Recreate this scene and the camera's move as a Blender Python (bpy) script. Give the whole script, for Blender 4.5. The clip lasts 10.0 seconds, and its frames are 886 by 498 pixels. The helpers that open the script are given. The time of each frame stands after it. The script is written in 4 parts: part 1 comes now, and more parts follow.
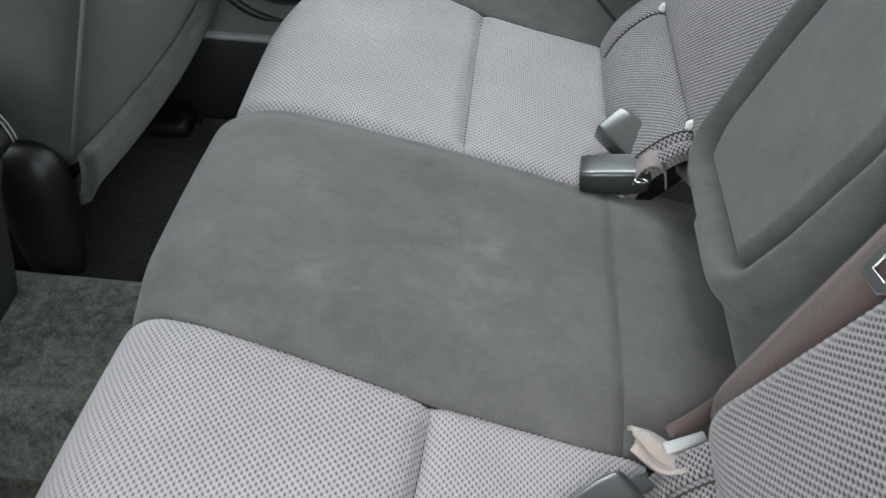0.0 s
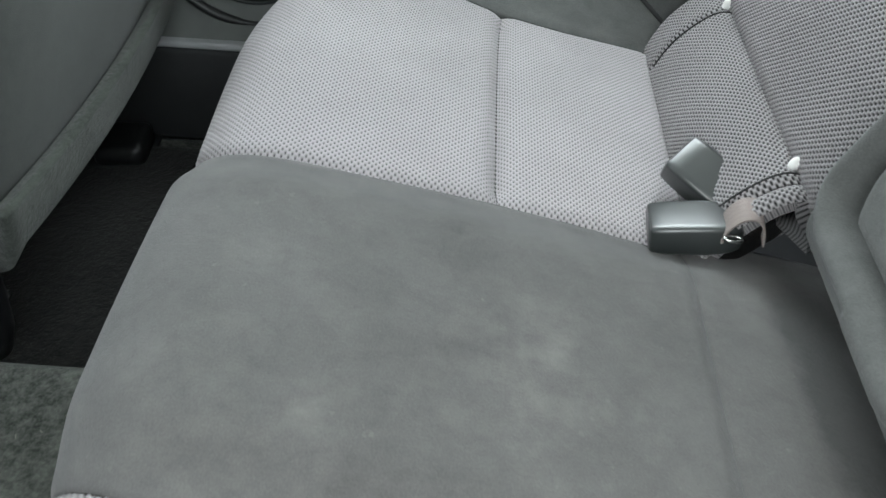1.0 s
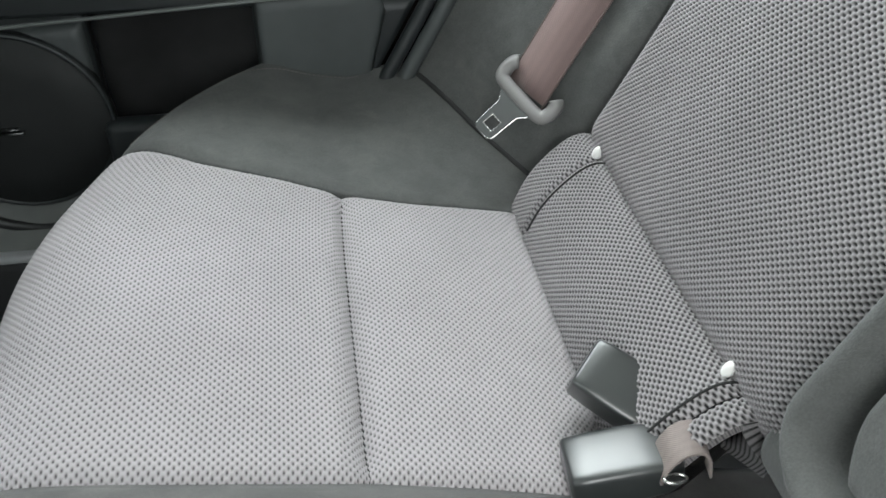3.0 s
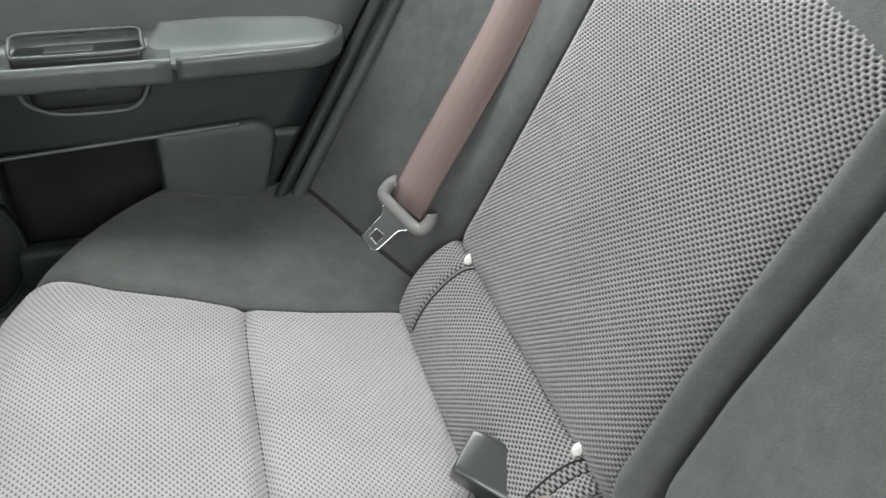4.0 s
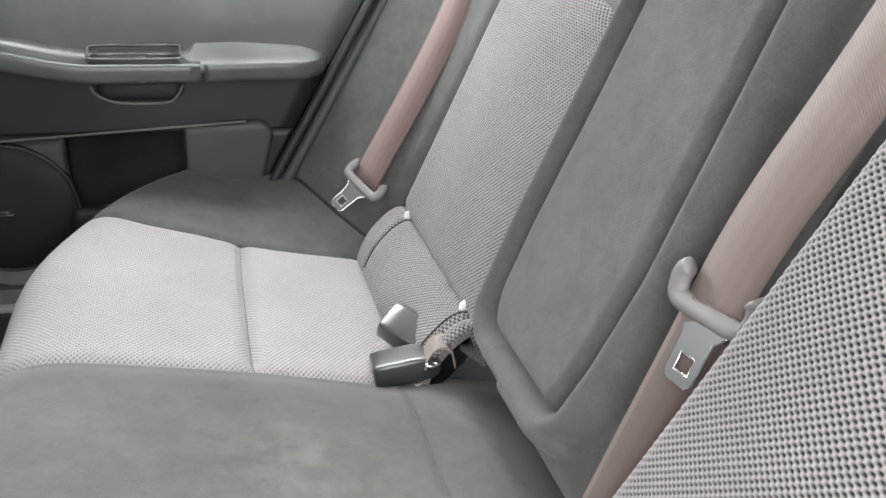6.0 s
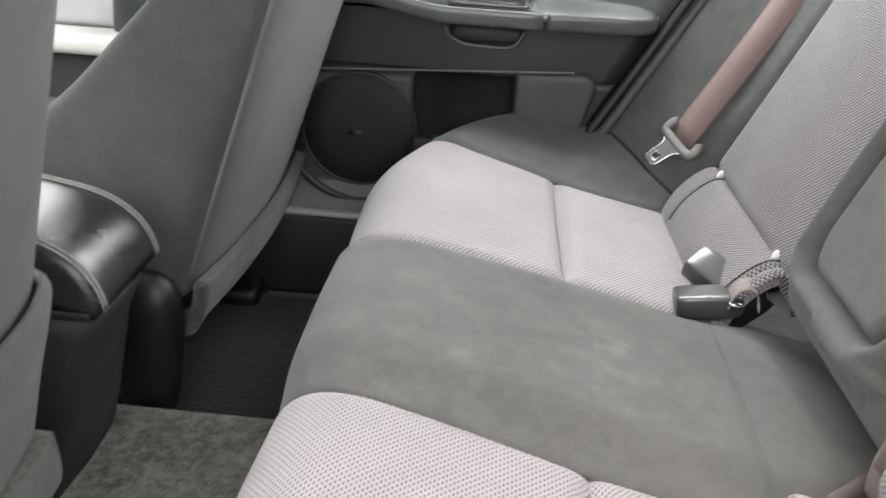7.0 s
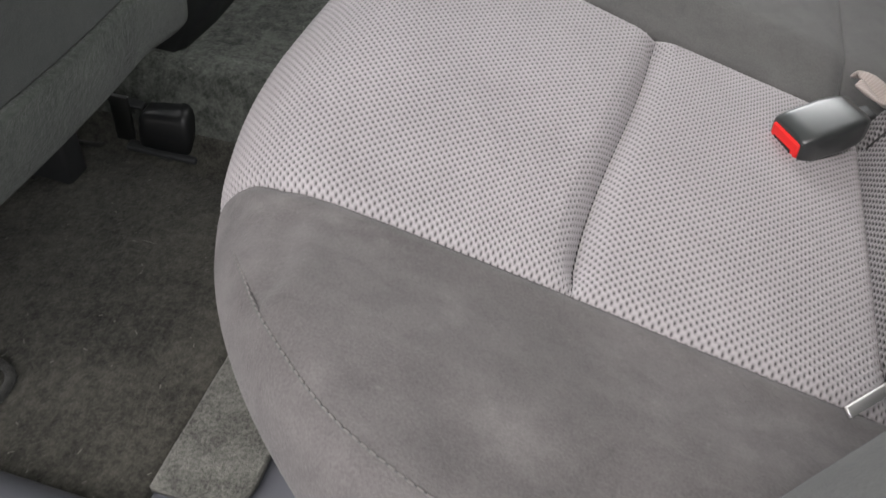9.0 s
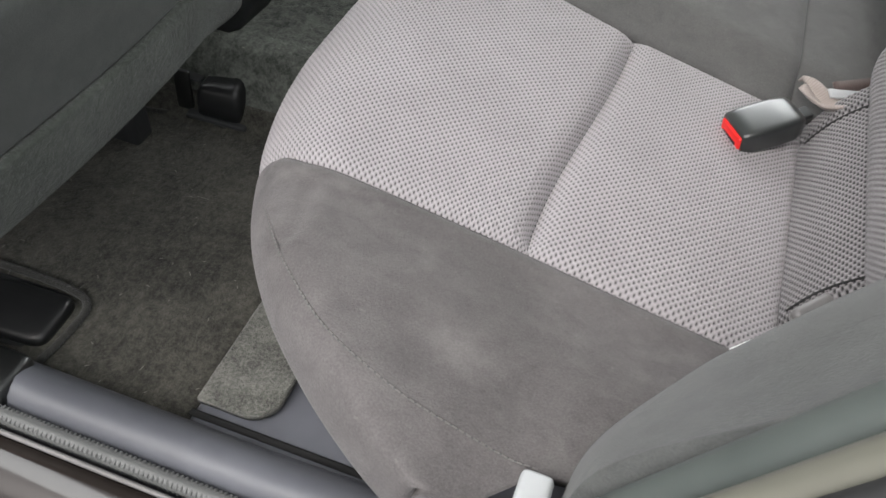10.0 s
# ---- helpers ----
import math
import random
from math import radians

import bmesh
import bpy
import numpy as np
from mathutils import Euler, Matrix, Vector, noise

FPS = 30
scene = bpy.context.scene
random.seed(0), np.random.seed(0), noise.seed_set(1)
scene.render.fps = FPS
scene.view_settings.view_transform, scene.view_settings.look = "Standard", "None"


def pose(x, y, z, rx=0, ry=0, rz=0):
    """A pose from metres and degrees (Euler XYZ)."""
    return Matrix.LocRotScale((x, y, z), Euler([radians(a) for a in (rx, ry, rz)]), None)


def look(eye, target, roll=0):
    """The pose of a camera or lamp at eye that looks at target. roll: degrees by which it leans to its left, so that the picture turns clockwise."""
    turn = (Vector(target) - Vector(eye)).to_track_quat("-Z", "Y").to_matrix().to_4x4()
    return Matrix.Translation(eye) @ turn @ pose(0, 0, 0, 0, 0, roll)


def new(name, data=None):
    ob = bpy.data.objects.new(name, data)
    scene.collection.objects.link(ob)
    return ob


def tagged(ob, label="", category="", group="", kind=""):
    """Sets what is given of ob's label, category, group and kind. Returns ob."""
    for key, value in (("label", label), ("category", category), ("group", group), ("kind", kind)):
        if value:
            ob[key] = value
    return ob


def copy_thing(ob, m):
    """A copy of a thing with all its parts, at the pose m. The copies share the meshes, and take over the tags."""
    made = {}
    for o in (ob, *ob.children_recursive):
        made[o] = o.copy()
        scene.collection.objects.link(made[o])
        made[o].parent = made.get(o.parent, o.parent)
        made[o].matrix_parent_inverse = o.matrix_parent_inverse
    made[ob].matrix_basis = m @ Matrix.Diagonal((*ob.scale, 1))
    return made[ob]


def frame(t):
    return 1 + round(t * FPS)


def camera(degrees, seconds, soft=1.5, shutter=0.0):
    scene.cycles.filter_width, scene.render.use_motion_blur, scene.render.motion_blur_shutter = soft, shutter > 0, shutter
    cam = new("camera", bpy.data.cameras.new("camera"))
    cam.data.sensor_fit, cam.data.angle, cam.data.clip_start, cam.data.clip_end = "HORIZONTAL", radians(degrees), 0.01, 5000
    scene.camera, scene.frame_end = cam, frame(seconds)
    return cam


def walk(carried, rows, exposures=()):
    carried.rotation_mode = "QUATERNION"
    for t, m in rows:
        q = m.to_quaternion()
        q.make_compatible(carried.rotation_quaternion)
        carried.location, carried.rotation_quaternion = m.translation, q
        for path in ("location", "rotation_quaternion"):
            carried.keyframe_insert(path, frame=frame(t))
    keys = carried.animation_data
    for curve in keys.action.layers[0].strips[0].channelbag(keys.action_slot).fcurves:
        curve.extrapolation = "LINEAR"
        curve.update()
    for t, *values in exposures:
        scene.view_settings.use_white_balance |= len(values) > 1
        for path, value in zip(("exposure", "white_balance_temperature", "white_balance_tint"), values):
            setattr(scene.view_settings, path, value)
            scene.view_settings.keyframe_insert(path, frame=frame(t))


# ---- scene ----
cam = camera(56.3, 10.0, shutter=0.22)
PATH = [
    (0, (-0.214, -0.577, 0.828), (-0.303, 0.899, -0.518), 2.9),
    (0.5, (-0.242, -0.473, 0.793), (-0.302, 0.995, -0.563), 3.0),
    (1, (-0.274, -0.368, 0.744), (-0.303, 1.085, -0.629), 3.0),
    (1.5, (-0.294, -0.263, 0.721), (-0.283, 1.219, -0.622), 2.7),
    (2, (-0.293, -0.201, 0.723), (-0.246, 1.32, -0.574), 1.7),
    (2.5, (-0.271, -0.167, 0.72), (-0.106, 1.382, -0.534), 1.4),
    (2.7, (-0.262, -0.162, 0.723), (-0.052, 1.392, -0.518), 1.1),
    (3.8, (-0.243, -0.202, 0.81), (0.202, 1.403, -0.328), 1.0),
    (4, (-0.247, -0.225, 0.833), (0.251, 1.37, -0.266), 1.6),
    (4.5, (-0.199, -0.314, 0.825), (0.334, 1.358, -0.133), 1.9),
    (5, (-0.17, -0.418, 0.837), (0.372, 1.297, -0.038), 2.0),
    (5.2, (-0.169, -0.454, 0.826), (0.368, 1.27, -0.033), 1.8),
    (6.3, (-0.321, -0.640, 0.777), (0.157, 1.125, -0.033), 4.7),
    (6.5, (-0.341, -0.648, 0.757), (-0.005, 1.151, -0.049), 4.2),
    (7, (-0.346, -0.707, 0.733), (-0.432, 1.102, -0.117), 4.0),
    (7.5, (-0.326, -0.74, 0.693), (-0.587, 0.959, -0.331), 4.5),
    (8, (-0.3, -0.763, 0.665), (-0.587, 0.795, -0.555), 4.7),
    (8.5, (-0.285, -0.794, 0.652), (-0.579, 0.666, -0.683), 5.2),
    (9, (-0.264, -0.817, 0.644), (-0.569, 0.566, -0.768), 5.3),
    (9.5, (-0.247, -0.856, 0.663), (-0.575, 0.455, -0.811), 5.4),
    (10, (-0.199, -0.895, 0.738), (-0.594, 0.399, -0.736), 4.5),

]
EXPOSURES = [(0, 0.17, 6130, 7), (1.0, 0.38, 6120, 5), (2.0, 0.42, 6200, 7), (2.5, 0.40, 6220, 6), (4.5, 0.65, 6500, 8), (5.0, 0.80, 6480, 8), (5.2, 0.86, 6500, 9), (6.5, 0.68, 6600, 13), (7.0, 0.65, 6620, 13), (7.5, 0.54, 6500, 12), (8.0, 0.12, 6560, 13), (8.5, -0.08, 6550, 14), (9.0, -0.14, 6550, 14), (10, -0.03, 6500, 12)]
walk(cam, [(t, look(eye, target, roll)) for t, eye, target, roll in PATH], EXPOSURES)

# ---- daylight ----
world = bpy.data.worlds.new("overcast_sky")
world.use_nodes = True
scene.world = world
sky = world.node_tree.nodes.new("ShaderNodeTexSky")
sky.sky_type, sky.sun_disc = "NISHITA", False
sky.sun_elevation, sky.sun_rotation = radians(50), radians(200)
sky.dust_density = 5.0
grey = world.node_tree.nodes.new("ShaderNodeHueSaturation")
grey.inputs["Saturation"].default_value = 0.3
world.node_tree.links.new(sky.outputs[0], grey.inputs["Color"])
world.node_tree.links.new(grey.outputs[0], world.node_tree.nodes["Background"].inputs[0])
world.node_tree.nodes["Background"].inputs[1].default_value = 0.15
sun = new("sun", bpy.data.lights.new("sun", "SUN"))
sun.data.energy, sun.data.angle, sun.data.color = 0.8, radians(60), (1.0, 0.97, 0.93)
sun.matrix_world = look((-2, -5, 8), (0, 0, 0))


def window_light(name, at, target, width, height, watts):
    """Sky light entering through a window's opening."""
    lamp = new(name, bpy.data.lights.new(name, "AREA"))
    lamp.data.shape, lamp.data.size, lamp.data.size_y, lamp.data.energy = "RECTANGLE", width, height, watts
    lamp.data.color = (0.96, 1.0, 0.99)
    lamp.matrix_world = look(at, target)
    return lamp


window_light("far_window_light", (-0.22, 0.78, 0.98), (-0.22, 0.0, 0.5), 1.15, 0.34, 15)
window_light("rear_window_light", (0.55, 0.0, 1.0), (-0.8, 0.0, 0.62), 1.2, 0.45, 30)
window_light("windscreen_light", (-1.75, 0.0, 1.0), (-0.6, 0.0, 0.5), 1.2, 0.5, 8)
window_light("far_front_window_light", (-1.35, 0.78, 0.95), (-1.0, 0.0, 0.5), 0.8, 0.4, 6)
window_light("near_front_window_light", (-1.35, -0.78, 0.95), (-1.0, 0.0, 0.5), 0.8, 0.4, 6)
window_light("open_doorway_light", (-0.35, -1.05, 0.92), (-0.35, 0.6, 0.55), 1.0, 0.8, 7)


# ---- materials ----
def material(name, rough=0.8, metal=0.0, sheen=0.0, spec=0.5):
    m = bpy.data.materials.new(name)
    m.use_nodes = True
    b = m.node_tree.nodes["Principled BSDF"]
    b.inputs["Roughness"].default_value = rough
    b.inputs["Metallic"].default_value = metal
    b.inputs["Sheen Weight"].default_value = sheen
    b.inputs["Specular IOR Level"].default_value = spec
    return m, m.node_tree, b


def node(nt, kind, **inputs):
    n = nt.nodes.new("ShaderNode" + kind)
    for key, value in inputs.items():
        n.inputs[key.replace("_", " ")].default_value = value
    return n


def noise_of(nt, scale, detail=4.0, rough=0.6, coords="Object"):
    c = nt.nodes.new("ShaderNodeTexCoord")
    n = node(nt, "TexNoise", Scale=scale, Detail=detail, Roughness=rough)
    nt.links.new(c.outputs[coords], n.inputs["Vector"])
    return n.outputs["Fac"]


def ramp(nt, fac, stops):
    r = nt.nodes.new("ShaderNodeValToRGB")
    while len(r.color_ramp.elements) < len(stops):
        r.color_ramp.elements.new(0.5)
    for e, (at, col) in zip(r.color_ramp.elements, stops):
        e.position, e.color = at, (*col, 1)
    nt.links.new(fac, r.inputs[0])
    return r.outputs[0]


def math_node(nt, op, a, b=None):
    n = nt.nodes.new("ShaderNodeMath")
    n.operation = op
    for k, v in enumerate((a, b)):
        if v is None:
            continue
        if isinstance(v, (int, float)):
            n.inputs[k].default_value = v
        else:
            nt.links.new(v, n.inputs[k])
    return n.outputs[0]


def mix_colour(nt, fac, a, b, blend="MIX"):
    n = nt.nodes.new("ShaderNodeMix")
    n.data_type, n.blend_type = "RGBA", blend
    for socket, v in ((n.inputs[0], fac), (n.inputs[6], a), (n.inputs[7], b)):
        if isinstance(v, (int, float)):
            socket.default_value = v
        elif isinstance(v, tuple):
            socket.default_value = (*v, 1)
        else:
            nt.links.new(v, socket)
    return n.outputs[2]


def bump(nt, b, height, strength, distance):
    n = node(nt, "Bump", Strength=strength, Distance=distance)
    nt.links.new(height, n.inputs["Height"])
    nt.links.new(n.outputs[0], b.inputs["Normal"])
    return n


def suede(name, dark, light, stain, dirt=0.6, smudges=()):
    """Short-napped seat cloth: brushed patches, pale dust stains, fine fibre."""
    m, nt, b = material(name, 0.95, 0, 0.14, 0.2)
    b.inputs["Sheen Roughness"].default_value = 0.5
    nap = noise_of(nt, 9, 6, 0.72)
    col = ramp(nt, nap, [(0.3, dark), (0.7, light)])
    brushed = nt.nodes.new("ShaderNodeMapping")
    brushed.inputs["Scale"].default_value = (34, 52, 44)
    brushed.inputs["Rotation"].default_value = (0.3, 0.2, 0.5)
    where = nt.nodes.new("ShaderNodeTexCoord")
    nt.links.new(where.outputs["Object"], brushed.inputs["Vector"])
    marks = node(nt, "TexNoise", Scale=1.0, Detail=4.0, Roughness=0.65, Distortion=0.8)
    nt.links.new(brushed.outputs[0], marks.inputs["Vector"])
    col = mix_colour(nt, 0.35, col, ramp(nt, marks.outputs["Fac"], [(0.35, dark), (0.68, light)]))
    spots = ramp(nt, noise_of(nt, 24, 4, 0.6), [(0.48, (0, 0, 0)), (0.74, (1, 1, 1))])
    big = ramp(nt, noise_of(nt, 4.5, 2, 0.5), [(0.42, (0, 0, 0)), (0.62, (1, 1, 1))])
    where = math_node(nt, "MULTIPLY", math_node(nt, "MULTIPLY", spots, big), dirt)
    col = mix_colour(nt, where, col, stain)
    dots = ramp(nt, noise_of(nt, 120, 2, 0.5), [(0.71, (0, 0, 0)), (0.77, (1, 1, 1))])
    col = mix_colour(nt, math_node(nt, "MULTIPLY", dots, dirt * 0.5), col, stain)
    for centre, size in smudges:
        place = nt.nodes.new("ShaderNodeMapping")
        place.vector_type = "TEXTURE"
        place.inputs["Location"].default_value, place.inputs["Scale"].default_value = centre, size
        spot = nt.nodes.new("ShaderNodeTexGradient")
        spot.gradient_type = "SPHERICAL"
        here = nt.nodes.new("ShaderNodeTexCoord")
        nt.links.new(here.outputs["Object"], place.inputs["Vector"])
        nt.links.new(place.outputs[0], spot.inputs["Vector"])
        grime = math_node(nt, "MULTIPLY", spot.outputs["Fac"], math_node(nt, "MULTIPLY", noise_of(nt, 40, 4, 0.65), 2.2))
        grime = ramp(nt, grime, [(0.04, (0, 0, 0)), (0.5, (0.8, 0.8, 0.8))])
        col = mix_colour(nt, grime, col, (0.02, 0.023, 0.023))
    fine = noise_of(nt, 700, 3, 0.6)
    col = mix_colour(nt, 0.38, col, ramp(nt, fine, [(0.3, dark), (0.75, light)]))
    nt.links.new(col, b.inputs["Base Color"])
    bump(nt, b, fine, 0.55, 0.001)
    return m


WEAVE = (0.0056, 0.0062)
HOLE_U, HOLE_V = 2.3, 0.9


def knit(name, thread, mid, gap, stops, pu, pv):
    """Spacer mesh seat cloth: pale threads round staggered, elongated holes over a dark ground."""
    m, nt, b = material(name, 0.72, 0, 0.15, 0.3)
    uv = nt.nodes.new("ShaderNodeUVMap")
    uv.uv_map = "cloth"
    sep = nt.nodes.new("ShaderNodeSeparateXYZ")
    nt.links.new(uv.outputs[0], sep.inputs[0])
    u, v = sep.outputs[0], sep.outputs[1]
    hu = math_node(nt, "ADD", math_node(nt, "MULTIPLY", math_node(nt, "COSINE", math_node(nt, "MULTIPLY", u, 2 * math.pi / pu)), 0.4999), 0.5)
    hv = math_node(nt, "ADD", math_node(nt, "MULTIPLY", math_node(nt, "COSINE", math_node(nt, "MULTIPLY", v, 2 * math.pi / pv)), 0.4999), 0.5)
    lu, lv = math_node(nt, "SUBTRACT", 1.0, hu), math_node(nt, "SUBTRACT", 1.0, hv)
    one = math_node(nt, "MULTIPLY", math_node(nt, "POWER", hu, HOLE_U), math_node(nt, "POWER", hv, HOLE_V))
    two = math_node(nt, "MULTIPLY", math_node(nt, "POWER", lu, HOLE_U), math_node(nt, "POWER", lv, HOLE_V))
    loops = ramp(nt, math_node(nt, "SUBTRACT", 1.0, math_node(nt, "ADD", one, two)), list(zip(stops, (gap, mid, thread))))
    wear = noise_of(nt, 9, 4, 0.6)
    col = mix_colour(nt, 0.5, loops, ramp(nt, wear, [(0.3, (0.43, 0.43, 0.43)), (0.7, (0.57, 0.57, 0.57))]), "OVERLAY")
    nt.links.new(col, b.inputs["Base Color"])
    bump(nt, b, noise_of(nt, 1500, 2), 0.4, 0.0005)
    return m


def plastic(name, colour, rough, grain=0.15, spec=0.5):
    m, nt, b = material(name, rough, 0, 0, spec)
    n = noise_of(nt, 6, 4, 0.6)
    c2 = tuple(min(1.0, c * 1.5 + 0.004) for c in colour)
    nt.links.new(ramp(nt, n, [(0.35, colour), (0.75, c2)]), b.inputs["Base Color"])
    rr = ramp(nt, noise_of(nt, 11, 3), [(0.3, (rough * 0.85,) * 3), (0.7, (min(1, rough * 1.15),) * 3)])
    nt.links.new(rr, b.inputs["Roughness"])
    bump(nt, b, noise_of(nt, 1400, 2), grain, 0.0004)
    return m


def carpet(name, dark, light, scale=420):
    """Cut pile: tufts, trodden patches and scuffs."""
    m, nt, b = material(name, 1.0, 0, 0.2, 0.1)
    fine = noise_of(nt, scale, 3, 0.7)
    tuft = noise_of(nt, scale * 0.3, 3, 0.65)
    big = noise_of(nt, 9, 5, 0.65)
    mid = noise_of(nt, 40, 4, 0.6)
    col = mix_colour(nt, 0.5, ramp(nt, fine, [(0.4, dark), (0.62, light)]), ramp(nt, tuft, [(0.38, dark), (0.64, light)]))
    col = mix_colour(nt, 0.36, col, ramp(nt, big, [(0.38, dark), (0.68, light)]))
    col = mix_colour(nt, 0.18, col, ramp(nt, mid, [(0.38, dark), (0.68, light)]))
    nt.links.new(col, b.inputs["Base Color"])
    bump(nt, b, math_node(nt, "ADD", math_node(nt, "MULTIPLY", fine, 0.6), tuft), 0.8, 0.003)
    return m


def webbing(name, colour):
    m, nt, b = material(name, 0.6, 0, 0.1, 0.4)
    uv = nt.nodes.new("ShaderNodeUVMap")
    uv.uv_map = "cloth"
    sep = nt.nodes.new("ShaderNodeSeparateXYZ")
    nt.links.new(uv.outputs[0], sep.inputs[0])
    w = math_node(nt, "SINE", math_node(nt, "MULTIPLY", math_node(nt, "ADD", sep.outputs[0], math_node(nt, "MULTIPLY", sep.outputs[1], 0.7)), 2 * math.pi / 0.0022))
    lanes = math_node(nt, "SINE", math_node(nt, "MULTIPLY", sep.outputs[1], 2 * math.pi / 0.0094))
    dark = tuple(c * 0.72 for c in colour)
    col = ramp(nt, math_node(nt, "ADD", math_node(nt, "MULTIPLY", w, 0.2), math_node(nt, "ADD", math_node(nt, "MULTIPLY", lanes, 0.07), 0.5)), [(0.2, dark), (0.8, colour)])
    col = mix_colour(nt, math_node(nt, "MULTIPLY", noise_of(nt, 25), 0.35), col, dark)
    nt.links.new(col, b.inputs["Base Color"])
    bump(nt, b, w, 0.4, 0.0004)
    return m


SUEDE = suede("charcoal_suede_cloth", (0.072, 0.071, 0.07), (0.146, 0.143, 0.14), (0.26, 0.252, 0.234), 0.52,
              (((0.008, 0.078, 0.27), (0.045, 0.06, 0.08)), ((0.012, 0.0, 0.27), (0.04, 0.12, 0.08))))
SUEDE_DUSTY = suede("dusty_worn_suede_cloth", (0.062, 0.057, 0.057), (0.17, 0.157, 0.156), (0.26, 0.245, 0.238), 0.85)
SUEDE_CLEAN = suede("charcoal_suede_cloth_clean", (0.052, 0.054, 0.053), (0.122, 0.125, 0.121), (0.16, 0.157, 0.15), 0.4)
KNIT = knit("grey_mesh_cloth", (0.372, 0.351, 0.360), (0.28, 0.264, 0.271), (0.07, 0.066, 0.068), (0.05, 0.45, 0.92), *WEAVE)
# Cushion weave with a darker ground, lowered further for the backrest's shade.
KNIT_BACK = knit("shaded_mesh_cloth", (0.295, 0.28, 0.286), (0.125, 0.119, 0.121), (0.012, 0.0115, 0.0115), (0.2, 0.56, 0.95), *WEAVE)
SILL = plastic("dark_grey_sill_plastic", (0.095, 0.099, 0.112), 0.34, 0.5)
STRIP = plastic("grey_seal_strip", (0.11, 0.113, 0.11), 0.45, 0.3)
GRILLE = plastic("black_grille", (0.008, 0.009, 0.009), 0.65, 0.6)
GLOSSY = plastic("satin_grey_armrest", (0.07, 0.076, 0.075), 0.25, 0.08)
RECESS_SHADE = plastic("recess_shade_black", (0.01, 0.01, 0.01), 0.9)
FLAP = carpet("seat_flap_carpet", (0.03, 0.035, 0.03), (0.105, 0.115, 0.102), 500)
BUCKLE = plastic("satin_black_buckle", (0.010, 0.0125, 0.0125), 0.42, 0.05, 0.6)
BUCKLE.node_tree.nodes["Principled BSDF"].inputs["Coat Weight"].default_value = 1.0
BUCKLE.node_tree.nodes["Principled BSDF"].inputs["Coat Roughness"].default_value = 0.3
WEB_LOOP = webbing("brown_grey_webbing", (0.27, 0.225, 0.21))
# Same webbing as the far belt, darkened for the shade low on the backrest.
WEB_MID = webbing("shaded_brown_belt_webbing", (0.205, 0.155, 0.143))
WEB_DARK = webbing("dark_brown_belt_webbing", (0.12, 0.085, 0.078))
WEB_PALE = webbing("beige_webbing", (0.42, 0.36, 0.33))
THREAD_GREY = plastic("grey_thread", (0.28, 0.28, 0.275), 0.8)
CHROME_DULL = material("dull_steel", 0.36, 1.0)[0]
CHROME_DULL.node_tree.nodes["Principled BSDF"].inputs["Base Color"].default_value = (0.13, 0.135, 0.135, 1)
BLACK = plastic("black_plastic", (0.012, 0.0125, 0.013), 0.38)
BLACK_MATT = plastic("matt_black_plastic", (0.018, 0.019, 0.02), 0.6, 0.3)
DOORSKIN = plastic("dark_grey_door_plastic", (0.018, 0.021, 0.022), 0.42, 0.3)
# Base colour raised to carry the bright reflection along the door foot.
FOOT = plastic("lightened_door_foot", (0.14, 0.147, 0.14), 0.18, 0.05, 0.8)
DOORLOW = plastic("grey_lower_door_plastic", (0.05, 0.056, 0.056), 0.5, 0.3)
DOORPAD = plastic("grey_door_pad", (0.108, 0.117, 0.113), 0.42, 0.3)
LEATHER = plastic("black_leatherette", (0.016, 0.016, 0.016), 0.26, 0.4, 0.8)
SEATCLOTH = suede("front_seat_back_cloth", (0.046, 0.05, 0.047), (0.09, 0.096, 0.092), (0.10, 0.10, 0.10))
# Lighter copy of the floor carpet, with the doorway's daylight in its colour.
CARPET_LIT = carpet("lit_pale_carpet", (0.009, 0.01, 0.008), (0.36, 0.36, 0.32), 1000)
CARPET = carpet("grey_floor_carpet", (0.016, 0.019, 0.016), (0.19, 0.2, 0.178), 240)
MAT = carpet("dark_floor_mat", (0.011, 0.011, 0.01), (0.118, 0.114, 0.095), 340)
# Darkened copy of the mat carpet; the far footwell's shade is in the colour.
MAT_SHADED = carpet("shaded_floor_mat", (0.006, 0.006, 0.006), (0.032, 0.032, 0.03), 340)
WEB = webbing("brown_belt_webbing", (0.25, 0.175, 0.163))
STITCH = plastic("faded_stitching", (0.12, 0.112, 0.108), 0.9)
SEATPIPE = plastic("seat_piping", (0.085, 0.09, 0.086), 0.8)
DEEP_BLACK = plastic("deep_black_plastic", (0.005, 0.005, 0.006), 0.4)
THREAD = plastic("pale_thread", (0.45, 0.45, 0.44), 0.8)
SEAMTHREAD = plastic("seam_thread", (0.07, 0.07, 0.069), 0.8)
SEAM_AND_SHADE = plastic("seam_and_fold_shade", (0.015, 0.015, 0.015), 0.9)
GREY_PLASTIC = plastic("grey_plastic", (0.155, 0.15, 0.148), 0.4)
SEALGREEN = plastic("weathered_seal_rubber", (0.07, 0.081, 0.075), 0.5)
TRIM_TAN = plastic("weathered_trim_edge", (0.12, 0.117, 0.095), 0.5)
PALE_GREY = plastic("pale_grey_plastic", (0.33, 0.34, 0.345), 0.45)
FLUFF = plastic("pale_fluff", (0.16, 0.155, 0.135), 0.9)
BINDING = carpet("mat_binding", (0.02, 0.02, 0.019), (0.075, 0.075, 0.068), 700)
WHITE = plastic("white_plastic", (0.75, 0.74, 0.70), 0.4, 0.05)
RED = plastic("red_plastic", (0.70, 0.02, 0.018), 0.35, 0.05)
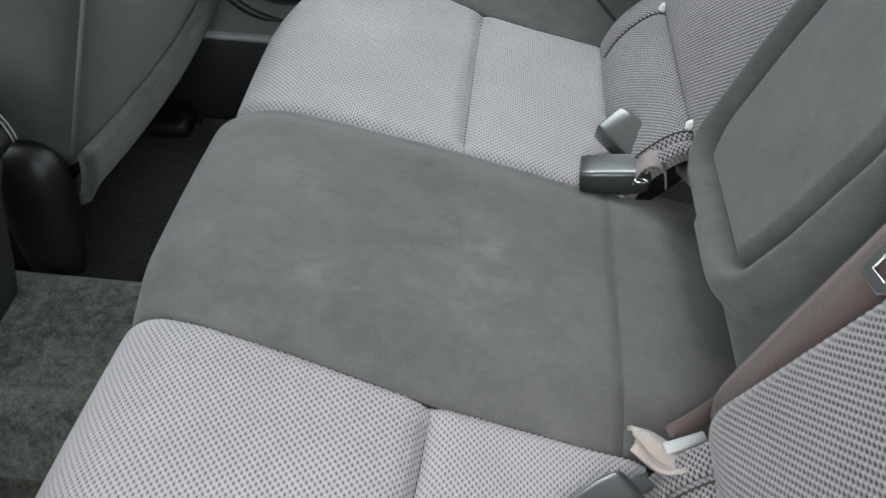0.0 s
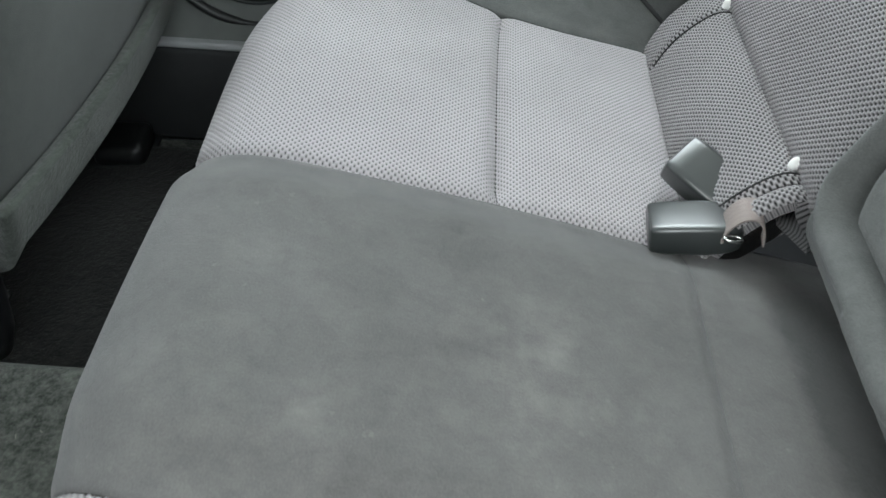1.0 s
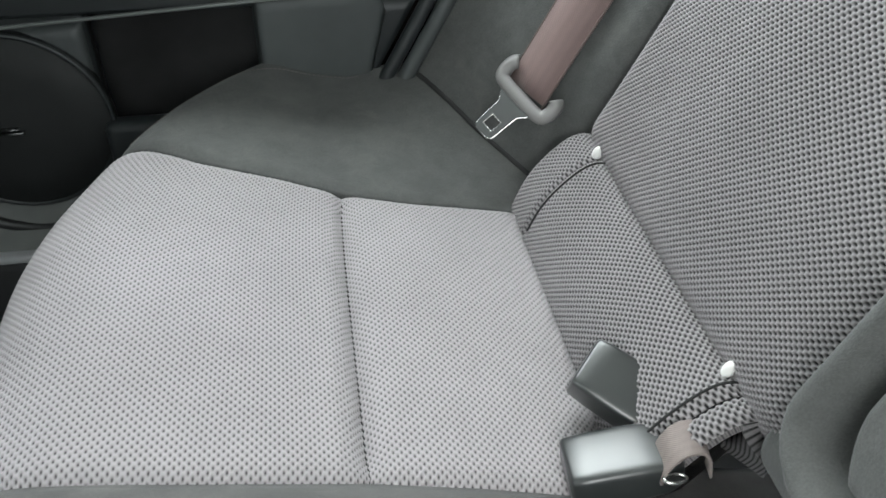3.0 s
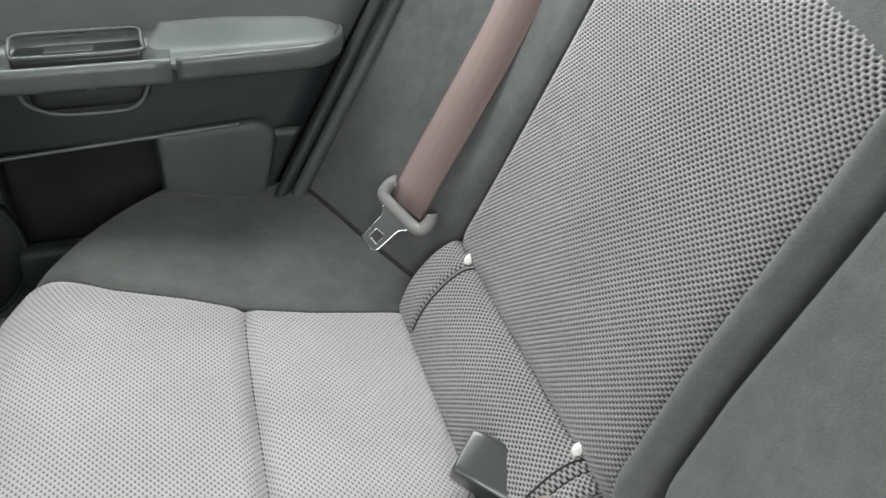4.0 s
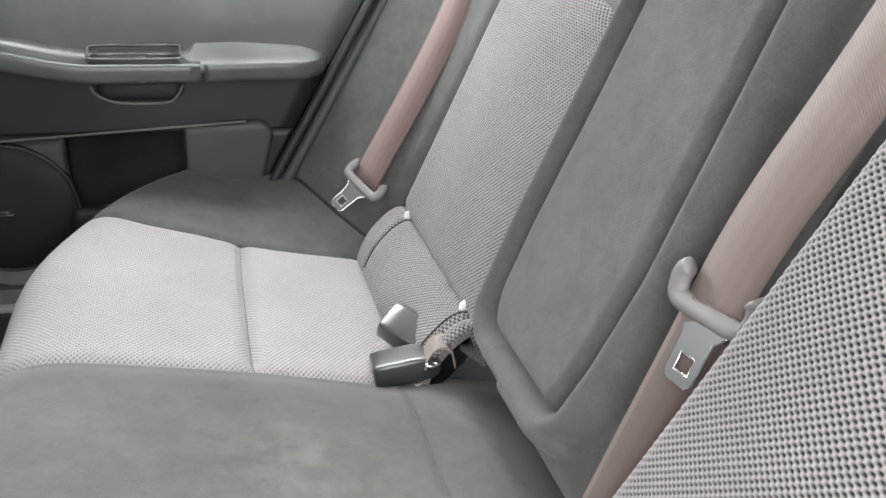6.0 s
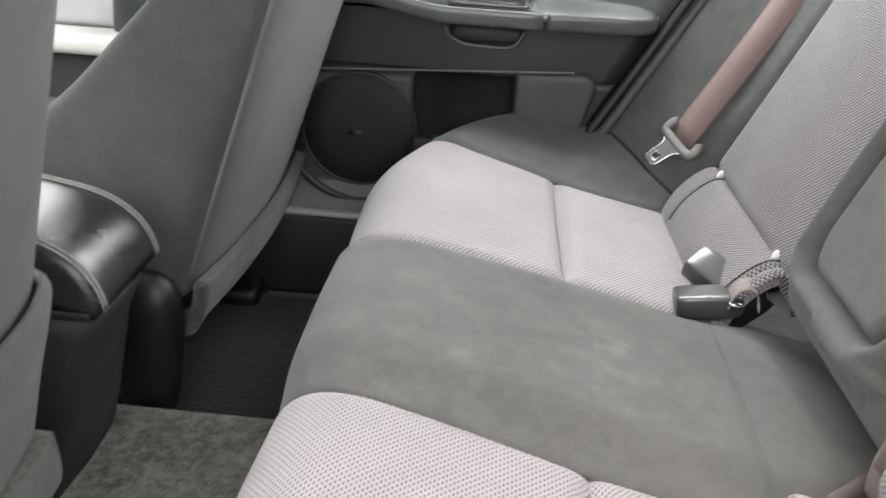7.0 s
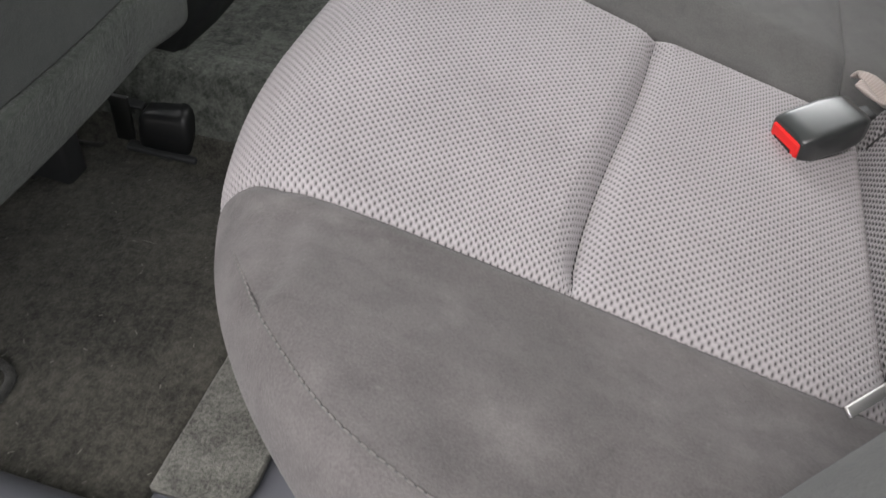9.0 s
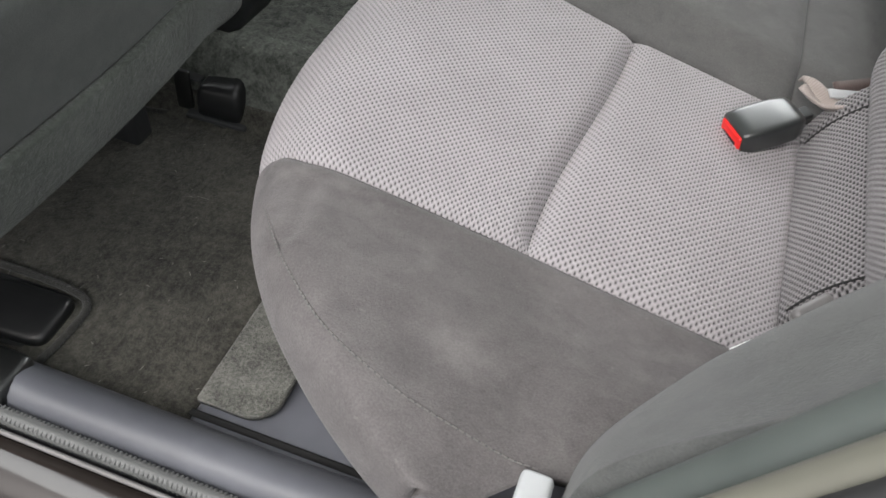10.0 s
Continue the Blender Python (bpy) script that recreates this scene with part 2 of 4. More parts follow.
RUBBER = plastic("black_rubber", (0.015, 0.015, 0.015), 0.65)
HEADLINER = plastic("pale_headliner", (0.5, 0.5, 0.48), 0.9)
CHROME = material("bright_steel", 0.22, 1.0)[0]
CHROME.node_tree.nodes["Principled BSDF"].inputs["Base Color"].default_value = (0.75, 0.75, 0.74, 1)
STEEL = material("brushed_steel", 0.5, 1.0)[0]
STEEL.node_tree.nodes["Principled BSDF"].inputs["Base Color"].default_value = (0.86, 0.86, 0.85, 1)
PAINT = plastic("dark_body_paint", (0.022, 0.018, 0.016), 0.12, 0.0)
ASPHALT = carpet("asphalt", (0.035, 0.035, 0.035), (0.075, 0.074, 0.07), 130)
GLASS, _gt, _gb = material("window_glass", 0.0)
_gb.inputs["Transmission Weight"].default_value = 1.0
_gb.inputs["IOR"].default_value = 1.02
_gb.inputs["Base Color"].default_value = (0.9, 0.95, 0.93, 1)


# ---- mesh helpers ----
def mesh_of(name, verts, faces, mat, uvs=None, smooth=True):
    me = bpy.data.meshes.new(name)
    me.from_pydata([tuple(v) for v in verts], [], faces)
    if uvs is not None:
        layer = me.uv_layers.new(name="cloth")
        loops = np.zeros(len(me.loops), dtype=np.int32)
        me.loops.foreach_get("vertex_index", loops)
        layer.data.foreach_set("uv", np.asarray(uvs, dtype=np.float32)[loops].ravel())
    me.materials.append(mat)
    me.polygons.foreach_set("use_smooth", [smooth] * len(me.polygons))
    me.update()
    return me


def thing(name, label, category, group="", kind="", at=(0, 0, 0)):
    ob = new(name)
    ob.empty_display_size = 0.05
    ob.location = at
    return tagged(ob, label, category, group, kind)


def part(name, me, parent, label=""):
    ob = new(name, me)
    me.name = name
    ob.parent = parent
    top = parent.location.copy()
    if parent.parent:
        top = Vector((0, 0, 0))
    ob.matrix_parent_inverse = Matrix.Translation(-top)
    return tagged(ob, label)


def single(name, me, label, category, group="", kind=""):
    me.name = name
    return tagged(new(name, me), label, category, group, kind)


def pad(fn, nu, nv, thick, mat, uvfn=None, us=None, vs=None):
    """A padded sheet: fn(u, v) in 0..1 is its face, thickened inwards and closed."""
    us = np.linspace(0, 1, nu) if us is None else us
    vs = np.linspace(0, 1, nv) if vs is None else vs
    nu, nv = len(us), len(vs)
    g = np.array([[fn(u, v) for v in vs] for u in us], dtype=float)
    du, dv = np.gradient(g, axis=0), np.gradient(g, axis=1)
    n = np.cross(du, dv)
    n /= np.linalg.norm(n, axis=2, keepdims=True) + 1e-12
    low = g - n * thick
    verts = np.concatenate([g.reshape(-1, 3), low.reshape(-1, 3)])
    if uvfn is None:
        su = np.concatenate([np.zeros((1, nv)), np.cumsum(np.linalg.norm(np.diff(g, axis=0), axis=2), axis=0)])
        su = np.repeat(su.mean(axis=1)[:, None], nv, 1)
        sv = np.concatenate([np.zeros((nu, 1)), np.cumsum(np.linalg.norm(np.diff(g, axis=1), axis=2), axis=1)], axis=1)
        sv = sv - sv.mean(axis=1, keepdims=True)
        uv = np.stack([su, sv], 2).reshape(-1, 2)
    else:
        uv = np.array([[uvfn(*g[i, j]) for j in range(nv)] for i in range(nu)]).reshape(-1, 2)
    faces, m = [], nu * nv
    for i in range(nu - 1):
        for j in range(nv - 1):
            a, b, c, d = i * nv + j, (i + 1) * nv + j, (i + 1) * nv + j + 1, i * nv + j + 1
            faces.append((a, b, c, d))
            faces.append((m + d, m + c, m + b, m + a))
    ring = [i * nv for i in range(nu)] + [(nu - 1) * nv + j for j in range(1, nv)] + [i * nv + nv - 1 for i in range(nu - 2, -1, -1)] + [j for j in range(nv - 2, 0, -1)]
    for a, b in zip(ring, ring[1:] + ring[:1]):
        faces.append((b, a, m + a, m + b))
    return mesh_of("pad", verts, faces, mat, np.concatenate([uv, uv]))


def cloth_pad(fn, us, vs, thick, mat, uvfn, weave, amp):
    """A padded sheet whose face carries the cloth's raised threads as real relief."""
    pu, pv = weave
    g = np.array([[fn(u, v) for v in vs] for u in us], dtype=float)
    if uvfn is None:
        su = np.concatenate([[0], np.cumsum(np.linalg.norm(np.diff(g, axis=0), axis=2).mean(axis=1))])
        uv = np.stack([np.repeat(su[:, None], len(vs), 1), g[:, :, 1]], 2)
    else:
        uv = np.array([[uvfn(*p) for p in row] for row in g])
    lu = np.linalg.norm(np.diff(g, axis=0), axis=2).mean(axis=1).sum()
    lv = np.linalg.norm(np.diff(g, axis=1), axis=2).mean(axis=0).sum()
    fu, fv = np.linspace(0, 1, int(lu / pu * 8) + 2), np.linspace(0, 1, int(lv / pv * 6.4) + 2)

    def finer(a):
        iu = np.clip(np.searchsorted(us, fu, side="right") - 1, 0, len(us) - 2)
        iv = np.clip(np.searchsorted(vs, fv, side="right") - 1, 0, len(vs) - 2)
        tu = ((fu - us[iu]) / (us[iu + 1] - us[iu]))[:, None, None]
        tv = ((fv - vs[iv]) / (vs[iv + 1] - vs[iv]))[None, :, None]
        rows = a[iu] * (1 - tu) + a[iu + 1] * tu
        return rows[:, iv] * (1 - tv) + rows[:, iv + 1] * tv
    n = np.cross(np.gradient(g, axis=0), np.gradient(g, axis=1)) * (1 if thick > 0 else -1)
    n /= np.linalg.norm(n, axis=2, keepdims=True) + 1e-12
    g, n, uv = finer(g), finer(n), finer(uv)
    cu, cv = 0.5 + 0.5 * np.cos(2 * math.pi * uv[:, :, 0] / pu), 0.5 + 0.5 * np.cos(2 * math.pi * uv[:, :, 1] / pv)
    hole = cu ** HOLE_U * cv ** HOLE_V + (1 - cu) ** HOLE_U * (1 - cv) ** HOLE_V
    top = g + n * (amp * (0.35 - hole))[:, :, None]
    nu, nv = len(fu), len(fv)
    idx = np.arange(nu * nv).reshape(nu, nv)
    quads = np.stack([idx[:-1, :-1], idx[1:, :-1], idx[1:, 1:], idx[:-1, 1:]], 2).reshape(-1, 4)
    ring = np.concatenate([idx[:, 0], idx[-1, 1:], idx[-2::-1, -1], idx[0, -2:0:-1]])
    low = (g - n * abs(thick)).reshape(-1, 3)[ring]
    m = nu * nv
    faces = [tuple(q) for q in (quads if thick > 0 else quads[:, ::-1]).tolist()]
    k = len(ring)
    for q in range(k):
        a, b = int(ring[q]), int(ring[(q + 1) % k])
        faces.append((b, a, m + q, m + (q + 1) % k))
    faces.append(tuple(range(m, m + k)))
    return mesh_of("cloth", np.concatenate([top.reshape(-1, 3), low]), faces, mat, np.concatenate([uv.reshape(-1, 2), uv.reshape(-1, 2)[ring]]))


def tube(points, r, mat, sides=8, close=False, flat=1.0):
    pts = [Vector(p) for p in points]
    verts, faces = [], []
    for k, p in enumerate(pts):
        a = pts[k - 1] if (k or close) else p
        b = pts[(k + 1) % len(pts)] if (k < len(pts) - 1 or close) else p
        d = (b - a).normalized()
        side = d.cross(Vector((0.13, 0.21, 1))).normalized()
        up = side.cross(d)
        for s in range(sides):
            t = 2 * math.pi * s / sides
            verts.append(p + side * (r * math.cos(t)) + up * (r * flat * math.sin(t)))
    n = len(pts)
    for k in range(n if close else n - 1):
        for s in range(sides):
            a, b = k * sides, ((k + 1) % n) * sides
            faces.append((a + s, a + (s + 1) % sides, b + (s + 1) % sides, b + s))
    if not close:
        faces.append(tuple(range(sides))[::-1])
        faces.append(tuple(range((n - 1) * sides, n * sides)))
    return mesh_of("tube", verts, faces, mat)


def loft(rings, mat, smooth=True, caps=True):
    """A solid through closed rings of equal length."""
    verts = [v for ring in rings for v in ring]
    n, faces = len(rings[0]), []
    for k in range(len(rings) - 1):
        for s in range(n):
            faces.append((k * n + s, k * n + (s + 1) % n, (k + 1) * n + (s + 1) % n, (k + 1) * n + s))
    if caps:
        faces.append(tuple(range(n))[::-1])
        faces.append(tuple(range((len(rings) - 1) * n, len(rings) * n)))
    me = mesh_of("loft", verts, faces, mat, smooth=smooth)
    bm = bmesh.new()
    bm.from_mesh(me)
    bmesh.ops.recalc_face_normals(bm, faces=bm.faces)
    bm.to_mesh(me)
    bm.free()
    return me


def rbox(x0, x1, y0, y1, z0, z1, r, mat, segs=3, m=None):
    """A box with rounded edges."""
    bm = bmesh.new()
    bmesh.ops.create_cube(bm, size=1, matrix=Matrix.Translation(((x0 + x1) / 2, (y0 + y1) / 2, (z0 + z1) / 2)) @ Matrix.Diagonal((x1 - x0, y1 - y0, z1 - z0, 1)))
    bmesh.ops.bevel(bm, geom=list(bm.edges), offset=r, segments=segs, profile=0.5, affect="EDGES")
    if m is not None:
        bm.transform(m)
    me = bpy.data.meshes.new("box")
    bm.to_mesh(me)
    bm.free()
    me.materials.append(mat)
    me.polygons.foreach_set("use_smooth", [True] * len(me.polygons))
    return me


def curve(points, n=80):
    """Points evenly along a smooth curve (Catmull-Rom) through the given ones."""
    p = np.array(points, dtype=float)
    ext = np.vstack([2 * p[0] - p[1], p, 2 * p[-1] - p[-2]])
    out = []
    for k in range(len(p) - 1):
        a, b, c, d = ext[k:k + 4]
        for t in np.linspace(0, 1, 24, endpoint=False):
            out.append(0.5 * (2 * b + (c - a) * t + (2 * a - 5 * b + 4 * c - d) * t * t + (3 * b - a - 3 * c + d) * t ** 3))
    out = np.array(out + [p[-1]])
    s = np.concatenate([[0], np.cumsum(np.linalg.norm(np.diff(out, axis=0), axis=1))])
    q = np.linspace(0, s[-1], n)
    return np.stack([np.interp(q, s, out[:, k]) for k in range(out.shape[1])], 1)


def smooth01(x):
    x = min(1.0, max(0.0, x))
    return x * x * (3 - 2 * x)


def tuck(d, r, depth):
    """How far a seat cover dips at distance d from a seam."""
    return -depth * max(0.0, 1 - d / r) ** 2


# ---- rear seat cushion ----
PROFILE = curve([(0.07, 0.232), (-0.02, 0.256), (-0.085, 0.269), (-0.16, 0.284), (-0.24, 0.3), (-0.33, 0.318), (-0.415, 0.333),
                 (-0.458, 0.332), (-0.489, 0.316), (-0.507, 0.286), (-0.512, 0.24), (-0.505, 0.16), (-0.49, 0.06), (-0.48, -0.01)], 200)
P_LEN = np.concatenate([[0], np.cumsum(np.linalg.norm(np.diff(PROFILE, axis=0), axis=1))])
P_NOSE = int(np.argmin(PROFILE[:, 0]))
S_OF_X = lambda x: float(np.interp(-x, -PROFILE[:P_NOSE, 0], P_LEN[:P_NOSE]))
S_NOSE = float(P_LEN[P_NOSE])
S_END = float(P_LEN[-1])
S_GROOVE, S_CROSS = S_OF_X(-0.24), S_OF_X(-0.085)


def seam_line(points, at_nose, at_end):
    """Distance of a seam from the middle, by the profile's x and then at its nose and foot."""
    at = [0.0] + [S_OF_X(x) for x, y in points[1:]] + [S_NOSE + 0.01, S_END]
    off = [y for x, y in points] + [at_nose, at_end]
    return lambda s: float(np.interp(s, at, off))


SEAM_IN = seam_line([(0.07, 0.18), (-0.03, 0.174), (-0.075, 0.16), (-0.11, 0.154), (-0.17, 0.16), (-0.24, 0.164), (-0.35, 0.164), (-0.425, 0.165), (-0.455, 0.1675), (-0.475, 0.172), (-0.492, 0.179), (-0.503, 0.188)], 0.20, 0.205)
SEAM_NEAR = seam_line([(0.07, 0.188), (-0.1, 0.186), (-0.24, 0.177), (-0.31, 0.166), (-0.353, 0.159), (-0.40, 0.1525), (-0.445, 0.145), (-0.473, 0.1385), (-0.495, 0.132)], 0.122, 0.12)
SEAM_OUT = seam_line([(0.07, 0.492), (-0.06, 0.492), (-0.17, 0.491), (-0.24, 0.496), (-0.305, 0.511), (-0.385, 0.523), (-0.47, 0.548)], 0.562, 0.57)
SEAM_NEAR_OUT = seam_line([(0.07, 0.492), (-0.25, 0.492), (-0.40, 0.495), (-0.455, 0.494), (-0.478, 0.487)], 0.474, 0.468)


def cushion(s, y, lift=0.0):
    x, z = float(np.interp(s, P_LEN, PROFILE[:, 0])), float(np.interp(s, P_LEN, PROFILE[:, 1]))
    a = abs(y)
    start, width = (0.36, 0.365) if y > 0 else (0.335, 0.378)
    k = math.sqrt(max(0.0, 1 - ((max(a, start) - start) / width) ** 2))
    if x < -0.2:
        x = -0.2 + (x + 0.2) * k
    if y > 0:
        bol = smooth01((a - 0.49) / 0.14) * (0.009 + 0.010 * smooth01((x + 0.42) / 0.26)) - (max(0.0, a - 0.69) / 0.05) ** 2 * 0.05
        bol += 0.022 * smooth01((a - 0.58) / 0.1) * smooth01((x + 0.27) / 0.12)
    else:
        bol = smooth01((a - 0.49) / 0.12) * 0.02 - (max(0.0, a - 0.64) / 0.075) ** 2 * 0.05
    bol *= smooth01((z - 0.12) / 0.12)
    if y < 0 and x < -0.2:
        x += max(0.0, 0.30 - z) * 0.35 * smooth01((a - 0.46) / 0.14)
    if z < 0.3:
        z = 0.3 - (0.3 - z) * (1 - 0.55 * smooth01((a - 0.50) / 0.12))
    mid = 0.02 * smooth01(((SEAM_IN(s) if y > 0 else SEAM_NEAR(s)) - 0.002 - a) / 0.06) * smooth01((z - 0.1) / 0.2)
    return x, y, z + bol + mid + lift


def cushion_pad(s0, s1, ya, yb, nu, nv, mat, r=0.014, depth=0.005, puff=0.005, edges=(1, 1, 1, 1), groove=(0.014, 0.005)):
    """ya(s), yb(s): its two side seams. edges: which of back, front, ya, yb dip into a seam."""
    def fn(u, v):
        s = s0 + (s1 - s0) * u
        a, b = ya(s), yb(s)
        y = a + (b - a) * v
        d = [(s - s0), (s1 - s), abs(y - a), abs(b - y)]
        dip = sum(tuck(q, r, depth) for q, on in zip(d[2:], edges[2:]) if on) + sum(tuck(q, groove[0], groove[1] * (0.35 + 0.65 * smooth01(min(d[2], d[3]) / 0.03))) for q, on in zip(d[:2], edges[:2]) if on)
        if y < 0 and mat == KNIT:
            s += 0.024 * smooth01((-y - 0.19) / 0.30) * math.exp(-((s - S_GROOVE) / 0.08) ** 2)
        x, yy, z = cushion(s, y)
        if y < -0.5 and x > -0.46 and s < S_NOSE - 0.04:
            off = x - float(np.interp(-y, [0.50, 0.53, 0.55, 0.575, 0.60], [-0.417, -0.411, -0.404, -0.400, -0.404]))
            dip -= (0.0028 * math.exp(-(off / 0.006) ** 2) - 0.0016 * math.exp(-((off - 0.013) / 0.008) ** 2)) * smooth01((-y - 0.505) / 0.02) * smooth01((0.605 + y) / 0.03)
        bulge = puff * math.sin(math.pi * v) * math.sin(math.pi * u)
        e = 0.004
        x2, _, z2 = cushion(min(S_END, s + e), y)
        x1, _, z1 = cushion(max(0, s - e), y)
        tx, tz = x2 - x1, z2 - z1
        ln = math.hypot(tx, tz) or 1
        nx, nz = tz / ln, -tx / ln
        if nz < -0.2:
            nx, nz = -nx, -nz
        return x + nx * (dip + bulge), yy, z + nz * (dip + bulge)
    us = np.unique(np.concatenate([np.linspace(0, 1, nu), np.linspace(0, 0.08, 6), np.linspace(0.92, 1, 6)]))
    vs = np.unique(np.concatenate([np.linspace(0, 1, nv), np.linspace(0, 0.08, 6), np.linspace(0.92, 1, 6)]))
    if mat == KNIT:
        return cloth_pad(fn, us, vs, -0.02 if ya(s0) < yb(s0) else 0.02, mat, None, WEAVE, 0.0015)
    return pad(fn, 0, 0, -0.02 if ya(s0) < yb(s0) else 0.02, mat, us=us, vs=vs)


bench = thing("rear_seat_cushion", "rear bench cushion in charcoal suede and grey mesh cloth", "car seat")
for sgn in (1, -1):
    inner, outer = (lambda s, g=sgn: SEAM_IN(s) if g > 0 else -SEAM_NEAR(s)), (lambda s, g=sgn: SEAM_OUT(s) if g > 0 else -SEAM_NEAR_OUT(s))
    part("front_insert", cushion_pad(S_GROOVE, S_END, inner, outer, 60, 40, KNIT, edges=(1, 0, 1, 1), groove=(0.02, 0.014)), bench, "ribbed grey mesh cloth panel")
    part("rear_insert", cushion_pad(S_OF_X(-0.064), S_GROOVE, inner, outer, 36, 40, KNIT, edges=(1, 1, 1, 1), groove=(0.018, 0.012)), bench, "ribbed grey mesh cloth panel")
    edge = lambda s, g=sgn: 0.7185 if g > 0 else -float(np.interp(s, [0, S_OF_X(-0.17), S_OF_X(-0.21), S_OF_X(-0.25), S_OF_X(-0.30), 0.595, 0.647, 0.7, 0.752, 0.804, 0.856, S_END], [0.655, 0.656, 0.664, 0.678, 0.693, 0.703, 0.703, 0.70, 0.695, 0.69, 0.685, 0.68]))
    part("outer_bolster", cushion_pad(0.0, S_END, outer, edge, 150, 70, SUEDE_CLEAN if sgn > 0 else SUEDE_DUSTY, puff=0.0, edges=(0, 0, 1, 0)), bench, "charcoal suede side bolster")
left_in, right_in = (lambda s: -SEAM_NEAR(s)), SEAM_IN
part("centre_front", cushion_pad(S_CROSS, S_END, left_in, right_in, 60, 40, SUEDE, r=0.014, depth=0.004, puff=0.003, edges=(0, 0, 1, 1)), bench, "stained charcoal suede centre section")
part("centre_rear", cushion_pad(0.0, S_CROSS, left_in, right_in, 20, 40, SUEDE, r=0.01, depth=0.0015, puff=0.0, edges=(0, 1, 1, 1), groove=(0.006, 0.0006)), bench, "charcoal suede strip")

PIPE = curve([(-0.434, -0.55, 0), (-0.40, -0.592, 0), (-0.372, -0.619, 0), (-0.348, -0.638, 0), (-0.325, -0.650, 0), (-0.291, -0.659, 0), (-0.257, -0.661, 0), (-0.229, -0.661, 0), (-0.205, -0.66, 0)], 60)


def on_cushion(x, y, lift):
    """The point of the cushion's cover over (x, y)."""
    best = min((abs(cushion(s, y)[0] - x), s) for s in np.linspace(0, S_OF_X(-0.5), 900))[1]
    return cushion(best, y, lift)




def stitches(points, r, mat, on=0.0042, off=0.0022):
    """A row of short sewn stitches along a line."""
    p = np.array([tuple(q) for q in points], dtype=float)
    run = np.concatenate([[0], np.cumsum(np.linalg.norm(np.diff(p, axis=0), axis=1))])
    at = lambda d: Vector([float(np.interp(d, run, p[:, k])) for k in range(3)])
    bm, d = bmesh.new(), 0.0
    while d + on < run[-1]:
        bm.from_mesh(tube([at(d), at(d + on * 0.3), at(d + on * 0.7), at(d + on)], r, mat, 5))
        d += on + off
    me = bpy.data.meshes.new("stitches")
    bm.to_mesh(me)
    bm.free()
    me.materials.append(mat)
    return me


for side in (1, -1.03):
    sewn = [on_cushion(x, y * side, 0.0003) for x, y, z in PIPE]
    part("seam", tube([p - Vector((0.0005, 0, 0.0004)) for p in map(Vector, sewn)], 0.0006, SEAMTHREAD, 5), bench, "narrow dark seam")
    part("stitching", stitches(sewn, 0.0007, STITCH, 0.0031, 0.0016), bench, "stitched seam along the bolster")
part("cross_seam", tube([on_cushion(-0.085, y, -0.0002) for y in np.linspace(-0.14, 0.14, 30)], 0.0006, SEAMTHREAD, 6), bench, "thin stitched seam")

# ---- rear seat backrest ----
LEAN = 0.33
INS_OUT = lambda z: 0.508 - (z - 0.345) * 0.23
FRAME_L = lambda z: float(np.interp(z, [0.3, 0.40, 0.47, 0.55, 0.645, 0.735, 0.93], [0.128, 0.124, 0.119, 0.110, 0.094, 0.081, 0.055]))
FRAME_R = lambda z: -0.166 - (z - 0.345) * 0.06
PANEL_L = lambda z: float(np.interp(z, [0.37, 0.40, 0.49, 0.60, 0.74, 0.90], [0.090, 0.087, 0.081, 0.065, 0.048, 0.03]))
PANEL_R = lambda z: float(np.interp(z, [0.37, 0.40, 0.44, 0.52, 0.65, 0.8], [-0.088, -0.097, -0.108, -0.121, -0.126, -0.131]))


def backrest(y, z):
    x = (z - 0.345) * LEAN
    a, a0 = abs(y), INS_OUT(z)
    if a > a0:
        full = float(np.interp(z, [0.3, 0.38, 0.62], [0.92, 0.9, 2.2] if y > 0 else [0.6, 0.62, 1.25]))
        near = 0.065 * smooth01((0.62 - z) / 0.3) if y < 0 else 0.0
        x -= (near + float(np.interp(z, [0.3, 0.6, 0.95], [0.155, 0.11, 0.07]))) * ((a - a0) / (0.685 - a0)) ** full
    if y < -0.5:
        x -= 0.016 * math.exp(-((y + 0.59) / 0.05) ** 2 - ((z - 0.46) / 0.09) ** 2)
        stop = -0.188
        x = stop + 0.012 * math.log1p(math.exp(min(40.0, (x - stop) / 0.012)))
    if z > 0.86:
        x += (z - 0.86) ** 2 * 6
    return x


def back_pad(z0, z1, ya, yb, nu, nv, mat, proud=0.0, r=0.02, depth=0.008, puff=0.0, edges=(1, 1, 1, 1), top=None, thick=0.03, swell=0.0, foot=0.0):
    def fn(u, v):
        z = z0 + (z1 - z0) * u
        a, b = ya(z), yb(z)
        y = a + (b - a) * v
        if top:
            z = z0 + (top(y) - z0) * u
        d = [z - z0, (z1 if not top else top(y)) - z, abs(y - a), abs(b - y)]
        dip = sum(tuck(q, r, depth) for q, on in zip(d, edges) if on) + proud + puff * math.sin(math.pi * v) + swell * math.sin(math.pi * v) * math.sin(math.pi * u) + tuck(d[0], 0.045, foot)
        return backrest(y, z) - dip * 0.95, y, z + dip * 0.3
    us = np.unique(np.concatenate([np.linspace(0, 1, nu), np.linspace(0, 0.1, 7), np.linspace(0.9, 1, 7)]))
    vs = np.unique(np.concatenate([np.linspace(0, 1, nv), np.linspace(0, 0.1, 7), np.linspace(0.9, 1, 7)]))
    if mat == KNIT_BACK:
        return cloth_pad(fn, us, vs, thick if ya(z0) < yb(z0) else -thick, mat, lambda x, y, z: (z * 1.053, y), WEAVE, 0.0024)
